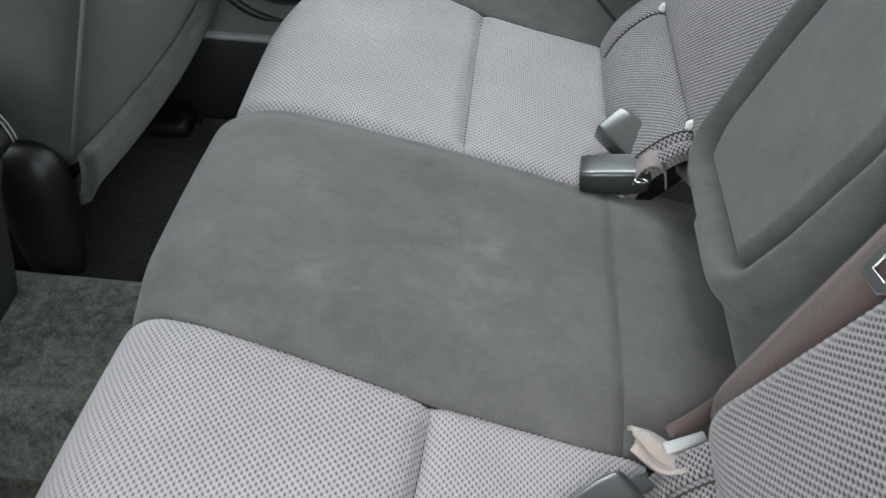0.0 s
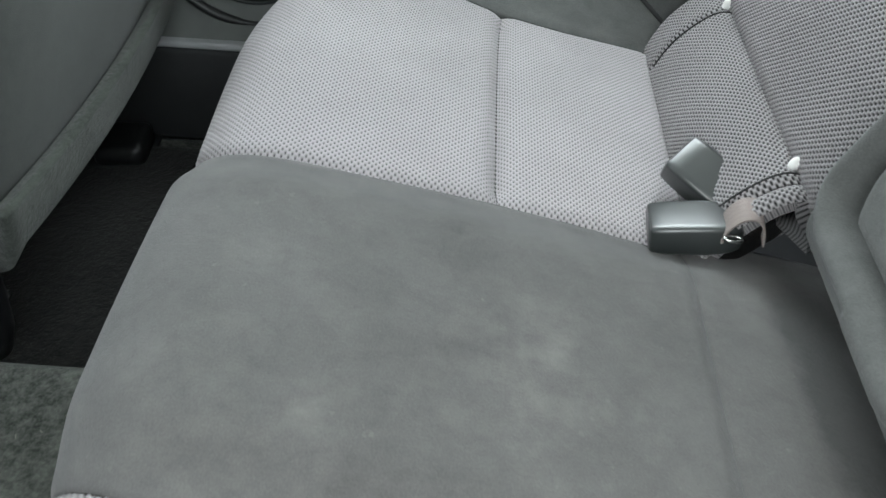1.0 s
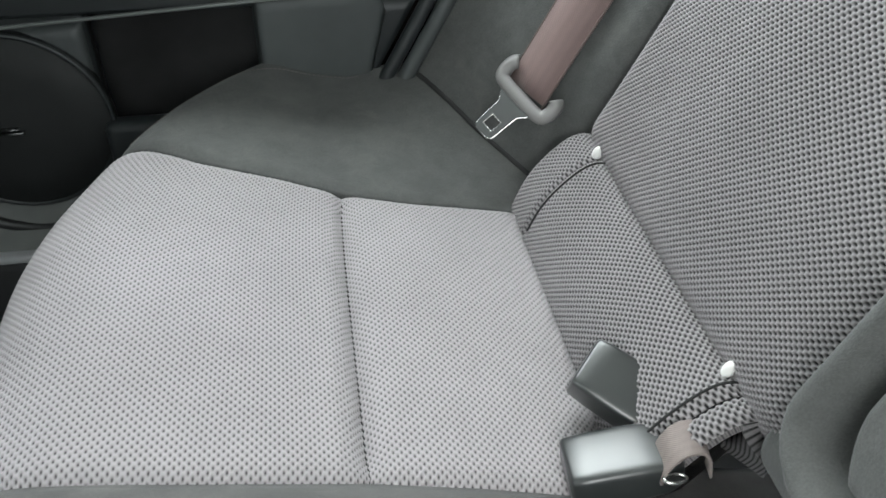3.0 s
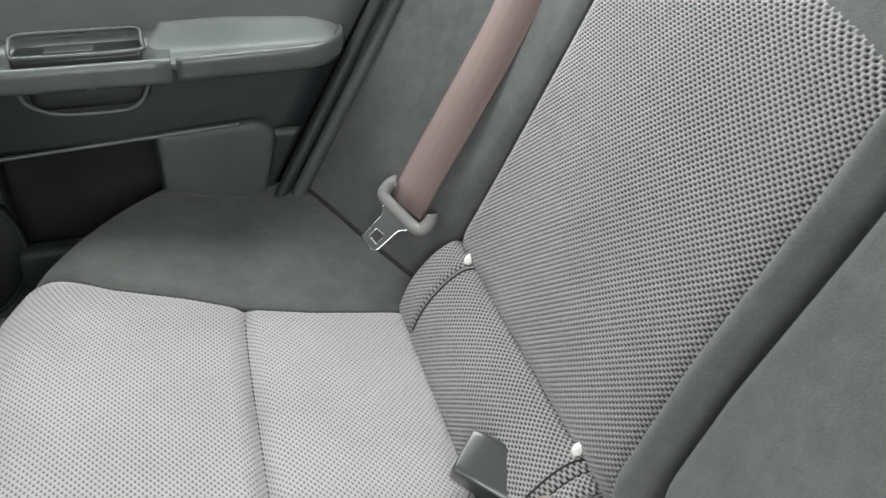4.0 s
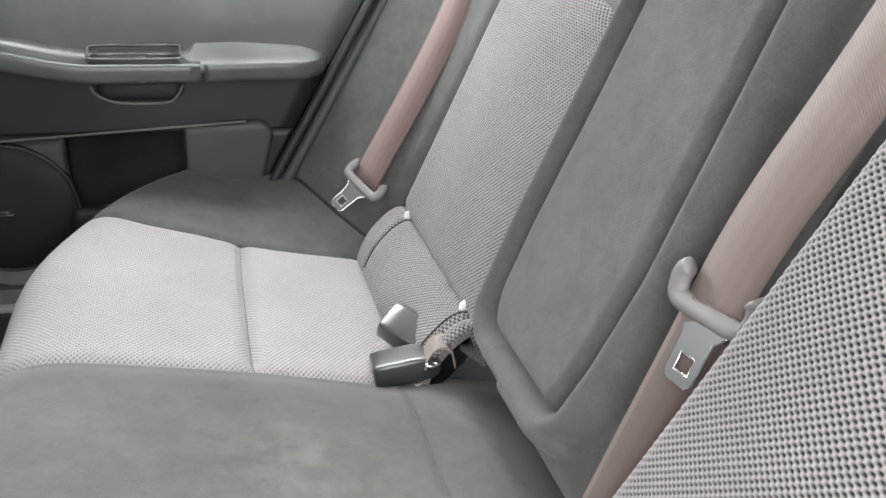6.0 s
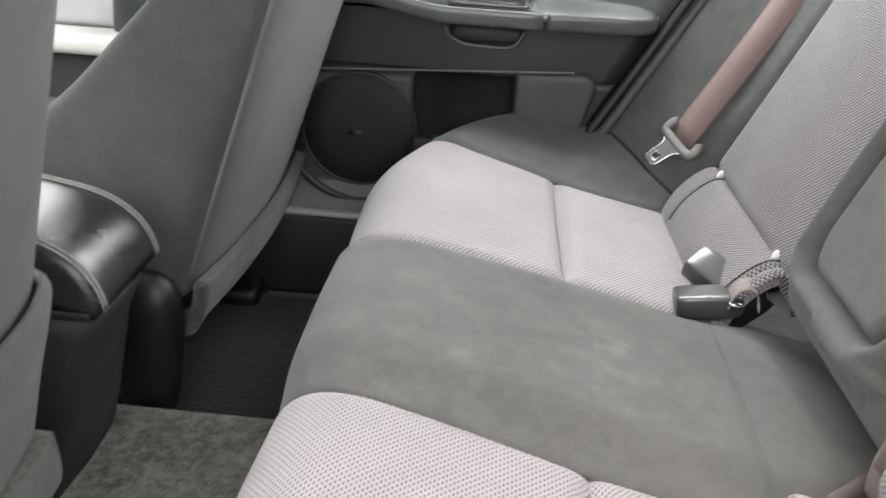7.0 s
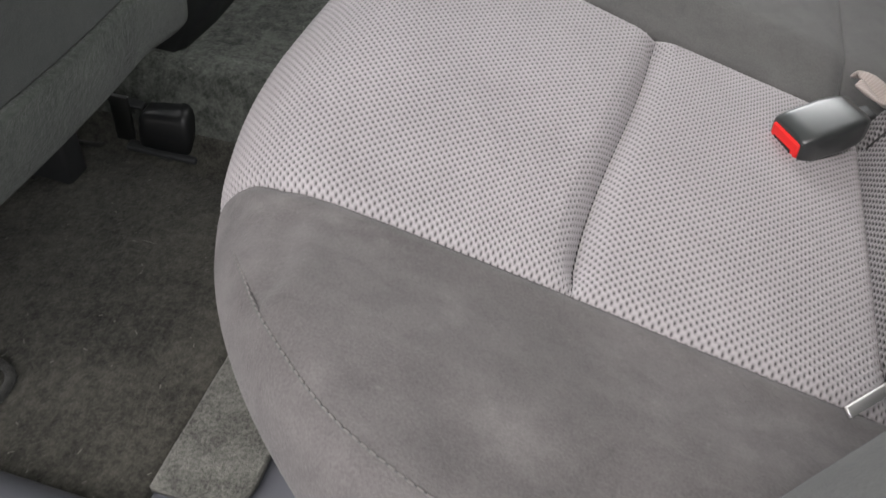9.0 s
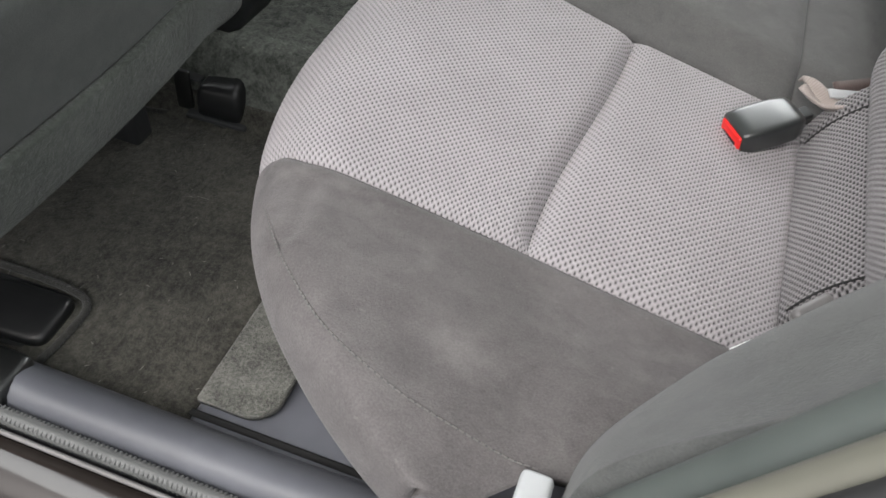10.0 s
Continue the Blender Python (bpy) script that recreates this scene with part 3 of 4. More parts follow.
    return pad(fn, 0, 0, thick if ya(z0) < yb(z0) else -thick, mat, uvfn=lambda x, y, z: (z * 1.053, y), us=us, vs=vs)


back = thing("rear_bench_back", "rear bench backrest in charcoal suede with grey mesh inserts", "car seat", at=(0, 0, 0.24))
TOP_ARC = lambda y: 0.703 - 0.9 * (abs(y) - 0.27) ** 2 - (max(0.0, abs(y) - 0.36) / 0.06) ** 2 * 0.016
for sgn in (1, -1):
    if sgn > 0:
        inn, out = (lambda z: FRAME_L(z) - 0.012), (lambda z: INS_OUT(z))
    else:
        inn, out = (lambda z: -0.200 - (z - 0.345) * 0.21), (lambda z: -INS_OUT(z))
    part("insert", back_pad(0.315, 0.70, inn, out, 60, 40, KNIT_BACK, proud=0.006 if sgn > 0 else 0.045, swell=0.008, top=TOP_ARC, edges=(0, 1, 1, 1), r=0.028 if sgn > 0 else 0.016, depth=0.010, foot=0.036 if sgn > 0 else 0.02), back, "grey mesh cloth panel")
    far = lambda z, g=sgn: 0.685 if g > 0 else -0.698
    part("side_bolster", back_pad(0.24, 0.93, out, far, 50, 40, SUEDE_CLEAN, r=0.02, depth=0.008, edges=(0, 0, 1, 0), swell=0.004), back, "charcoal suede side bolster")
    part("upper_panel", back_pad(0.66, 0.93, inn, out, 24, 24, SUEDE_CLEAN, edges=(0, 0, 1, 1)), back, "charcoal suede upper section")


def centre_frame(u, v):
    z = 0.26 + 0.67 * u
    l, r = FRAME_L(z) + 0.004, FRAME_R(z) - 0.04
    y = r + (l - r) * v
    pl, pr = PANEL_L(z), PANEL_R(z)
    round_by = 0.03
    qa, qb = max(0.0, max(y - pl, pr - y) + round_by), max(0.0, (0.372 - z) * 1.2 + round_by)
    side = math.hypot(qa, qb) - round_by
    w = 0.034 if y > 0 or z > 0.36 else 0.044
    h = 0.0 if side < -0.006 else (0.032 * math.sin(math.pi * min(1.0, (side + 0.006) / (w + 0.006))) ** 0.75 if side < w else 0.0)
    if y < FRAME_R(z):
        h = 0.03 * max(0.0, 1 - (FRAME_R(z) - y) / 0.03) ** 2 * 0.3
    under = max(0.0, 0.345 - z) / 0.06
    return backrest(y, z) - h + 0.045 * under ** 2, y, z + h * 0.3


part("centre_frame", pad(centre_frame, 110, 110, 0.03, SUEDE_CLEAN), back, "padded charcoal suede surround")


def centre_panel(u, v):
    """The folded centre armrest, with rounded corners."""
    z = 0.374 + 0.42 * u
    l, r = PANEL_L(z) - 0.002, PANEL_R(z) + 0.002
    inset = max(0.0, 1 - u / 0.12) ** 2 + max(0.0, (u - 0.93) / 0.07) ** 2
    l, r = l - 0.034 * inset, r + 0.008 * inset
    y = r + (l - r) * v
    d = min((l - y), (y - r), (z - 0.374) * 1.0, 0.794 - z)
    h = 0.004 + 0.023 * (1 - max(0.0, 1 - d / 0.018) ** 2)
    return backrest(y, z) - h, y, z + h * 0.3


E_ = np.linspace(0, 1, 50)
part("armrest_panel", pad(centre_panel, 0, 0, 0.02, SUEDE_CLEAN, us=np.unique(np.concatenate([E_, np.linspace(0, 0.1, 12)])), vs=np.unique(np.concatenate([E_, np.linspace(0, 0.12, 12), np.linspace(0.88, 1, 12)]))), back, "folded-up charcoal suede centre armrest")

part("panel_piping", tube([(backrest(PANEL_R(z), z) - 0.0185, PANEL_R(z) + 0.019, z + 0.006) for z in np.linspace(0.40, 0.77, 50)], 0.0028, SUEDE_CLEAN, 8), back, "rounded suede piping")

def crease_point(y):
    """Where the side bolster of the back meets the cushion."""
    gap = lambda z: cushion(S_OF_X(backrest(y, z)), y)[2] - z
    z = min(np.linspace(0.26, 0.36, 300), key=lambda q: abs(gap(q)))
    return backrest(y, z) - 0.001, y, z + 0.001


# Dark tube stands in for the shade where bolster and cushion meet.
part("crease_shade", tube([crease_point(y) for y in np.linspace(0.515, 0.672, 30)], 0.0032, SEAM_AND_SHADE, 6), back, "dark tube standing for the shade in the fold at the bolster")

ROLL = curve([(-0.078, 0.235), (-0.072, 0.265), (-0.056, 0.302), (-0.032, 0.330), (-0.012, 0.342), (0.004, 0.338), (0.016, 0.322), (0.022, 0.30)], 40)


def roll_pad(y0, y1, drop, mat=KNIT_BACK, relief=0.0022):
    def fn(u, v):
        x, z = ROLL[min(39, int(round(u * 39)))]
        y = y0 + (y1 - y0) * v
        e = min(y - y0, y1 - y)
        d = tuck(max(0, e), 0.008, 0.005) - drop
        return x - d * 0.7, y, z + d * 0.75
    return cloth_pad(fn, np.linspace(0, 1, 40), np.unique(np.concatenate([np.linspace(0, 1, 24), np.linspace(0, 0.1, 6), np.linspace(0.9, 1, 6)])), 0.02, mat, None, WEAVE, relief)


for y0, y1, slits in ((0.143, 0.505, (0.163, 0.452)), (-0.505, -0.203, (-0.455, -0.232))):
    part("lower_roll", roll_pad(slits[0], slits[1], 0.0), back, "darkened grey mesh cloth roll over the seat anchors")
    if y0 > 0:
        part("roll_end", roll_pad(y0, slits[0] - 0.0005, 0.0015), back)
    else:
        # Near roll end in black, as the shadow in the gap to the bolster.
        part("roll_gap_shade", roll_pad(y0, slits[0] - 0.0005, 0.003, DEEP_BLACK, 0.0), back, "roll end coloured black for the shaded gap at the bolster")
    part("roll_end", roll_pad(slits[1] + 0.0005, y1, 0.0015), back)
    for ys in slits:
        side = 0.009 if ys == slits[0] else -0.009
        part("stitching", tube([(x - 0.0005, ys + side, z + 0.0005) for x, z in ROLL[8:34]], 0.0011, SEAM_AND_SHADE, 5), back)

# ---- floor and body shell ----
def ground_sheet():
    return mesh_of("ground", [(-60, -60, -0.42), (60, -60, -0.42), (60, 60, -0.42), (-60, 60, -0.42)], [(0, 1, 2, 3)], ASPHALT, smooth=False)


single("ground", ground_sheet(), "grey asphalt under the car", "ground", kind="structure")


def floor_height(x, y):
    hump = 0.118 * smooth01((0.172 - abs(y - 0.014)) / 0.075)
    rise = 0.16 * smooth01((x + 0.50) / 0.14) * smooth01((y + 0.46) / 0.08)
    return -0.022 + max(hump, rise * 0.6)


def floor_fn(u, v):
    x, y = -1.75 + 1.4 * u, -0.585 + 1.24 * v
    return x, y, floor_height(x, y)


single("floor_carpet", pad(floor_fn, 90, 90, 0.02, CARPET), "worn grey cut-pile carpet over floor and centre hump", "car carpet", kind="structure")
single("underfloor", rbox(-2.6, 1.2, -0.62, 0.72, -0.2, -0.06, 0.01, RUBBER), "dark floor pan", "car body", kind="structure")


def mat_mesh(y0, y1, x0, x1, pile):
    def fn(u, v):
        x, y = x0 + (x1 - x0) * u, y0 + (y1 - y0) * v
        e = min(x - x0, x1 - x, y - y0, y1 - y)
        return x, y, -0.016 + 0.006 * (1 - max(0.0, 1 - e / 0.01) ** 2) + 0.0015 * noise.noise((x * 9, y * 9, 0)) + max(0.0, floor_height(x, y) + 0.02) * 0.9
    return pad(fn, 60, 60, 0.008, pile)


near_mat = thing("floor_mat", "dark brown carpet floor mat, worn, with pale fluff", "floor mat", "rear floor mats", at=(-0.8, -0.35, -0.015))
part("mat_top", mat_mesh(-0.575, -0.125, -1.2, -0.555, MAT), near_mat)
EDGE = curve([(-0.9, -0.155), (-0.852, -0.15), (-0.828, -0.128), (-0.80, -0.137), (-0.762, -0.146), (-0.738, -0.138), (-0.717, -0.122), (-0.68, -0.124), (-0.62, -0.126), (-0.562, -0.127)], 60)
part("binding", tube([(x, y, -0.008) for x, y in EDGE], 0.004, BINDING, 6), near_mat, "dull grey edge binding")
part("cut_out_binding", tube([(x, y, -0.007) for x, y in curve([(-0.87, -0.464), (-0.81, -0.463), (-0.756, -0.467), (-0.736, -0.477), (-0.731, -0.50), (-0.734, -0.55), (-0.742, -0.58)], 40)], 0.005, BINDING, 6), near_mat)
far_mat = thing("floor_mat", "carpet floor mat coloured black for the far footwell's shade", "floor mat", "rear floor mats", at=(-0.8, 0.37, -0.015))
part("mat_top", mat_mesh(0.145, 0.62, -1.2, -0.50, MAT_SHADED), far_mat)
fluff_v, fluff_f = [], []
for k in range(90):
    x, y = random.uniform(-0.9, -0.48), random.uniform(-0.56, -0.13)
    if k > 60:
        x, y = random.uniform(-0.8, -0.55), random.uniform(-0.1, 0.1)
    z = floor_height(x, y) + (0.0125 if x < -0.555 and y < -0.13 else 0.001)
    a, ln, w = random.uniform(0, 6.28), random.uniform(0.0008, 0.003) * (3 if k % 23 == 0 else 1), 0.0004
    dx, dy = math.cos(a), math.sin(a)
    n0 = len(fluff_v)
    for sa, sb, h in ((-1, -1, 0), (1, -1, 0), (1, 1, 0), (-1, 1, 0), (0, 0, 0.0008)):
        fluff_v.append((x + dx * ln * sa - dy * w * sb, y + dy * ln * sa + dx * w * sb, z + h))
    fluff_f += [(n0, n0 + 1, n0 + 4), (n0 + 1, n0 + 2, n0 + 4), (n0 + 2, n0 + 3, n0 + 4), (n0 + 3, n0, n0 + 4)]
single("carpet_fluff", mesh_of("fluff", fluff_v, fluff_f, FLUFF), "pale fluff and grit scattered on the carpet", "fluff", kind="stuff")


def rail_cover(at, lx, ly, h):
    """Plastic end cap of a front seat's runner: a rounded box on a thin flange, with a folded steel bracket."""
    root = thing("seat_rail_cover", "black plastic cap over a front seat runner", "rail cover", "seat rail covers")
    rings = []
    for k, inset in ((0.0, 0.0), (0.55, 0.001), (0.8, 0.003), (0.93, 0.0065), (0.985, 0.011), (1.0, 0.018)):
        ring = []
        for q in range(40):
            c, w = math.cos(2 * math.pi * q / 40), math.sin(2 * math.pi * q / 40)
            ring.append(((lx - inset) * abs(c) ** 0.35 * (1 if c > 0 else -1), (ly - inset) * abs(w) ** 0.35 * (1 if w > 0 else -1), h * k + (0.004 * c if k > 0.5 else 0)))
        rings.append(ring)
    part("cap", loft(rings, BLACK), root)
    part("flange", rbox(-lx - 0.012, lx + 0.007, -ly - 0.006, ly + 0.006, -0.004, 0.004, 0.003, BLACK_MATT), root)
    part("bracket", rbox(-lx - 0.03, -lx - 0.006, -ly * 0.7, -ly * 0.5, 0.0, h + 0.012, 0.002, CHROME_DULL), root, "bare steel bracket")
    part("bracket", rbox(-lx - 0.03, -lx + 0.004, -ly * 0.3, ly * 0.5, h * 0.8, h * 0.8 + 0.004, 0.0015, BLACK_MATT), root)
    root.matrix_basis = at
    return root


rail_cover(pose(-0.766, -0.119, 0.0, 0, 2, 4), 0.035, 0.026, 0.053)
rail_cover(pose(-0.772, 0.60, -0.014, 0, 3, 6), 0.038, 0.04, 0.032)
rail_cover(pose(-0.80, -0.512, -0.013, 0, 2, 3), 0.055, 0.036, 0.014)

# door sill
def sill_fn(u, v):
    x = -1.6 + 1.75 * u
    sec = curve([(-0.553, -0.04), (-0.565, 0.0), (-0.577, 0.028), (-0.596, 0.042), (-0.615, 0.04), (-0.626, 0.022), (-0.628, -0.06)], 24)
    y, z = sec[min(23, int(round(v * 23)))]
    lift = 0.02 * smooth01((x + 0.45) / 0.25)
    return x, y, z + lift


sill = thing("door_sill", "dark grey plastic door sill trim, scuffed", "door sill", kind="structure")
part("scuff_plate", pad(sill_fn, 40, 0, -0.012, SILL, vs=np.linspace(0, 1, 24)), sill)
STRIP_Z = lambda x: 0.024 + 0.02 * smooth01((x + 0.45) / 0.25)
part("weatherstrip", tube([(x, -0.636, STRIP_Z(x)) for x in np.linspace(-1.6, 0.1, 60)], 0.008, STRIP, 10), sill, "ribbed grey rubber seal")
for k in range(170):
    x = -0.9 + k * 0.005
    if k == 0:
        rib = rbox(-0.0016, 0.0016, -0.0074, 0.0074, -0.0074, 0.0074, 0.001, STRIP, 1)
    ob = part("rib", rib, sill)
    ob.matrix_parent_inverse = Matrix.Identity(4)
    ob.matrix_basis = Matrix.Translation((x, -0.636, STRIP_Z(x)))
part("bright_edge", tube([(x, -0.648, STRIP_Z(x) - 0.009) for x in np.linspace(-1.6, 0.1, 60)], 0.0028, GREY_PLASTIC, 8), sill, "shiny moulded edge")
part("front_plate", rbox(-1.6, -0.707, -0.632, -0.578, 0.02, 0.046, 0.008, CHROME_DULL), sill, "bare metal tread strip")
# Solid black tube in place of the groove's shade; no groove is cut.
part("panel_gap_shade", tube([(x, -0.5555, 0.001) for x in np.linspace(-0.553, 0.09, 12)], 0.004, RECESS_SHADE, 8), sill, "black tube standing for the shaded groove beside the kick panel")
part("side_trim", rbox(-0.553, 0.1, -0.60, -0.40, -0.04, 0.0, 0.008, SILL), sill, "satin grey kick panel")


def carpet_tongue(u, v):
    """The corner of carpet lying over the kick panel."""
    x, y = -0.549 + 0.08 * u, -0.40 - 0.146 * v
    cx, cy, rr = -0.469 - 0.03, -0.546 + 0.03, 0.03
    if x > cx and y < cy:
        dx, dy = x - cx, y - cy
        m, d = max(abs(dx), abs(dy)), math.hypot(dx, dy)
        x, y = cx + dx * m / d, cy + dy * m / d
    return x, y, 0.0075 + 0.0015 * noise.noise((x * 30, y * 30, 1))


single("carpet_corner", pad(carpet_tongue, 30, 40, 0.01, CARPET_LIT), "grey carpet corner over the kick panel, paler for the daylight on it", "car carpet", kind="structure")
body = thing("body_sill", "glossy dark brown painted lower body", "car body", kind="structure")
SEC = curve([(-0.645, 0.008), (-0.672, 0.004), (-0.70, -0.012), (-0.716, -0.05), (-0.72, -0.12), (-0.70, -0.2), (-0.66, -0.22)], 20)
part("rocker_panel", loft([[(x, y, z + 0.012 * smooth01((x + 0.4) / 0.3)) for y, z in SEC] for x in np.linspace(-1.7, 0.25, 30)], PAINT), body)

# ---- far rear door ----
door = thing("rear_door", "closed rear car door trim in dark grey plastic", "car door", at=(-0.4, 0.69, 0.1))
DOOR_REAR = lambda z: -0.185 + (z - 0.325) * 0.55


def skin_piece(x0, x1, z0, z1):
    """A piece of the inner skin; x1 None: to the door's rear edge."""
    def fn(u, v):
        z = z0 + (z1 - z0) * v
        xr = DOOR_REAR(z) if x1 is None else x1
        x = x0 + (xr - x0) * u
        return x, 0.692 + 0.035 * smooth01((z - 0.56) / 0.22) + 0.006 * smooth01((0.2 - z) / 0.1), z
    return pad(fn, 24, 24, 0.03, DOORSKIN if z0 < 0.49 else DOORPAD)


part("upper_skin", skin_piece(-0.86, None, 0.505, 0.78), door, "dark grey moulded plastic")
part("middle_skin", skin_piece(-0.86, None, 0.408, 0.51), door, "black moulded plastic")
part("front_skin", skin_piece(-0.86, -0.482, 0.1, 0.408), door)
part("rear_skin", skin_piece(-0.312, None, 0.1, 0.408), door)
part("pocket_floor", rbox(-0.49, -0.30, 0.66, 0.745, 0.13, 0.15, 0.002, BLACK_MATT), door)


def arm_section(x, s):
    """Armrest cross-section at x; s scales how far it stands out."""
    out = 0.075 * s
    lift = 0.03 * smooth01((-0.42 - x) / 0.2)
    pts = [(0.70, 0.546), (0.688, 0.53), (0.672, 0.521), (0.645, 0.519), (0.70 - out * 0.93, 0.526), (0.70 - out * 0.99, 0.522), (0.70 - out, 0.512), (0.70 - out * 0.98, 0.502), (0.70 - out * 0.9, 0.498), (0.66, 0.496), (0.70, 0.494)]
    return [(x, y, z + lift) for y, z in curve(pts, 40)]


def arm_run(x0, x1, taper0, taper1):
    rings = []
    for x in np.linspace(x0, x1, 30):
        s = 1 - taper0 * (1 - smooth01((x - x0) / 0.05)) - taper1 * (1 - smooth01((x1 - x) / 0.06))
        rings.append(arm_section(x, s))
    return loft(rings, GLOSSY)


part("armrest", arm_run(-0.80, -0.277, 0.4, 0.0), door, "long dark plastic armrest")
ARM_X = np.concatenate([np.linspace(-0.272, -0.145, 16), -0.14 + 0.052 * np.sin(np.linspace(0.05, math.pi / 2, 18))])
LIP_Y = lambda x: 0.628 + 0.07 * (1 - math.sqrt(max(0.0, 1 - (max(0.0, x + 0.14) / 0.052) ** 2)))


def lip_ring(k):
    """Section of the armrest's front lip, turned square to its plan curve."""
    x = float(ARM_X[k])
    q = min(1.0, max(0.0, x + 0.14) / 0.052)
    a = math.asin(q)
    nx, ny = -math.sin(a), math.cos(a)
    sec = curve([(0.010, 0.516), (0.006, 0.522), (0.002, 0.525), (-0.001, 0.522), (-0.002, 0.513), (-0.001, 0.504), (0.004, 0.498), (0.012, 0.496)], 24)
    return [(x + nx * d, LIP_Y(x) + ny * d, z + 0.004 * (x + 0.272) / 0.18) for d, z in sec]


part("armrest_end", loft([lip_ring(k) for k in range(len(ARM_X))], GLOSSY), door, "rounded armrest end with a shiny lip")


def arm_tray(u, v):
    """Hollowed top of the armrest, with a coved wall running out at its rear end."""
    x = -0.306 + 0.214 * u
    y0 = LIP_Y(x) + 0.006
    y = y0 + (0.7 - y0) * v
    rim = float(np.interp(x, [-0.306, -0.285, -0.222, -0.128, -0.092], [0.523, 0.545, 0.547, 0.541, 0.532]))
    return x, y, 0.5175 + (rim - 0.5175) * smooth01((v - 0.45) / 0.5)


part("armrest_tray", pad(arm_tray, 60, 30, 0.006, DOORPAD), door, "soft grey moulded hollow")
part("pull_cup", rbox(-0.425, -0.303, 0.660, 0.70, 0.463, 0.500, 0.016, BLACK_MATT, 4), door, "black pull handle cup")
part("cup_lip", tube([(x, 0.659, z) for x, z in curve([(-0.432, 0.49), (-0.425, 0.476), (-0.40, 0.464), (-0.36, 0.4615), (-0.326, 0.463), (-0.311, 0.474), (-0.304, 0.489)], 30)], 0.0022, DOORPAD, 6), door)
part("switch_bezel", rbox(-0.43, -0.305, 0.648, 0.692, 0.512, 0.528, 0.004, BLACK, 3), door, "black switch recess")
part("recess_rim", tube([(x, y, 0.5285 + 0.012 * smooth01((y - 0.655) / 0.03)) for x, y in curve([(-0.428, 0.652), (-0.37, 0.650), (-0.309, 0.652), (-0.304, 0.668), (-0.312, 0.688), (-0.37, 0.690), (-0.424, 0.688), (-0.432, 0.668), (-0.428, 0.652)], 48)[:-1]], 0.0024, GLOSSY, 8, close=True), door, "rounded shiny rim")
part("window_switch", rbox(-0.40, -0.35, 0.655, 0.676, 0.524, 0.5315, 0.003, BLACK_MATT, 3), door)


def lower_piece(x0, x1, z0, z1, round_rear=0.0):
    def fn(u, v):
        x = x0 + (x1 - x0) * u
        zt = z1 + (x + 0.4) * 0.06
        if round_rear:
            q = max(0.0, x - (x1 - round_rear)) / round_rear
            zt -= round_rear * (1 - math.sqrt(max(0.0, 1 - q * q)))
        z = z0 + (zt - z0) * v
        xs = x - max(0.0, 0.40 - z) * (0.25 if round_rear else 0) * u
        e = min(abs(x - x0), abs(x1 - x), zt - z)
        return xs, 0.6845 + 0.005 * max(0.0, 1 - e / 0.006) ** 2, z
    return pad(fn, 30, 30, 0.02, DOORLOW)


part("lower_panel", lower_piece(-0.31, -0.172, 0.16, 0.413, 0.03), door, "grey textured lower panel")
part("speaker_panel", lower_piece(-0.68, -0.482, 0.14, 0.408), door, "grey textured speaker surround")
part("pocket_lip", rbox(-0.482, -0.25, 0.662, 0.69, 0.17, 0.297, 0.01, DOORSKIN), door, "map pocket front")
# Back wall near black: the pocket's inner shade is in its colour.
part("pocket_back", rbox(-0.50, -0.30, 0.745, 0.755, 0.13, 0.43, 0.002, RECESS_SHADE), door, "map pocket back coloured near black for the shade inside")
part("pocket_rim", tube([(x, 0.672, 0.416 + (x + 0.4) * 0.06) for x in np.linspace(-0.68, -0.215, 40)], 0.0022, DOORPAD, 6), door)
SPK = (-0.572, 0.298)
AROUND = np.linspace(0, 2 * math.pi, 64, endpoint=False)
part("speaker_ring", tube([(SPK[0] + 0.131 * math.cos(a), 0.675, SPK[1] + 0.131 * math.sin(a)) for a in np.linspace(2.75, 6.0, 48)], 0.007, BLACK, 10), door, "black moulded speaker surround")
part("speaker_inner_ring", tube([(SPK[0] + 0.100 * math.cos(a), 0.677, SPK[1] + 0.100 * math.sin(a)) for a in AROUND], 0.003, DOORSKIN, 8, close=True), door)
part("speaker_grille", loft([[(SPK[0] + r * math.cos(a), y, SPK[1] + r * math.sin(a)) for a in AROUND] for r, y in ((0.102, 0.69), (0.102, 0.679), (0.1, 0.676), (0.06, 0.671), (0.004, 0.669))], GRILLE), door, "black perforated speaker grille")
part("speaker_badge", rbox(-0.592, -0.562, 0.664, 0.669, 0.292, 0.295, 0.001, CHROME_DULL, 1), door, "small plain metal badge")
part("speaker_badge", rbox(-0.588, -0.566, 0.664, 0.669, 0.297, 0.2995, 0.001, CHROME_DULL, 1), door)


def foot_fn(u, v):
    """Lower door edge, flaring inwards to the sill round the loudspeaker."""
    x, z = -0.86 + 0.5 * u, 0.146 + 0.085 * v
    return x, 0.690 - 0.042 * (1 - v) ** 2.2, z


part("door_foot", pad(foot_fn, 40, 24, 0.01, FOOT), door, "satin lower door edge, lightened for the reflection on it")
part("edge_strip", tube([(DOOR_REAR(z) + 0.006, 0.670, z) for z in np.linspace(0.24, 0.8, 20)], 0.008, DOORSKIN, 10), door, "black rubber door seal")
part("edge_trim", tube([(DOOR_REAR(z) + 0.027, 0.668, z) for z in np.linspace(0.24, 0.8, 20)], 0.009, DOORLOW, 10), door, "grey seal trim")
part("door_outer", rbox(-0.86, 0.2, 0.765, 0.80, -0.1, 0.77, 0.01, PAINT), door, "painted outer skin")

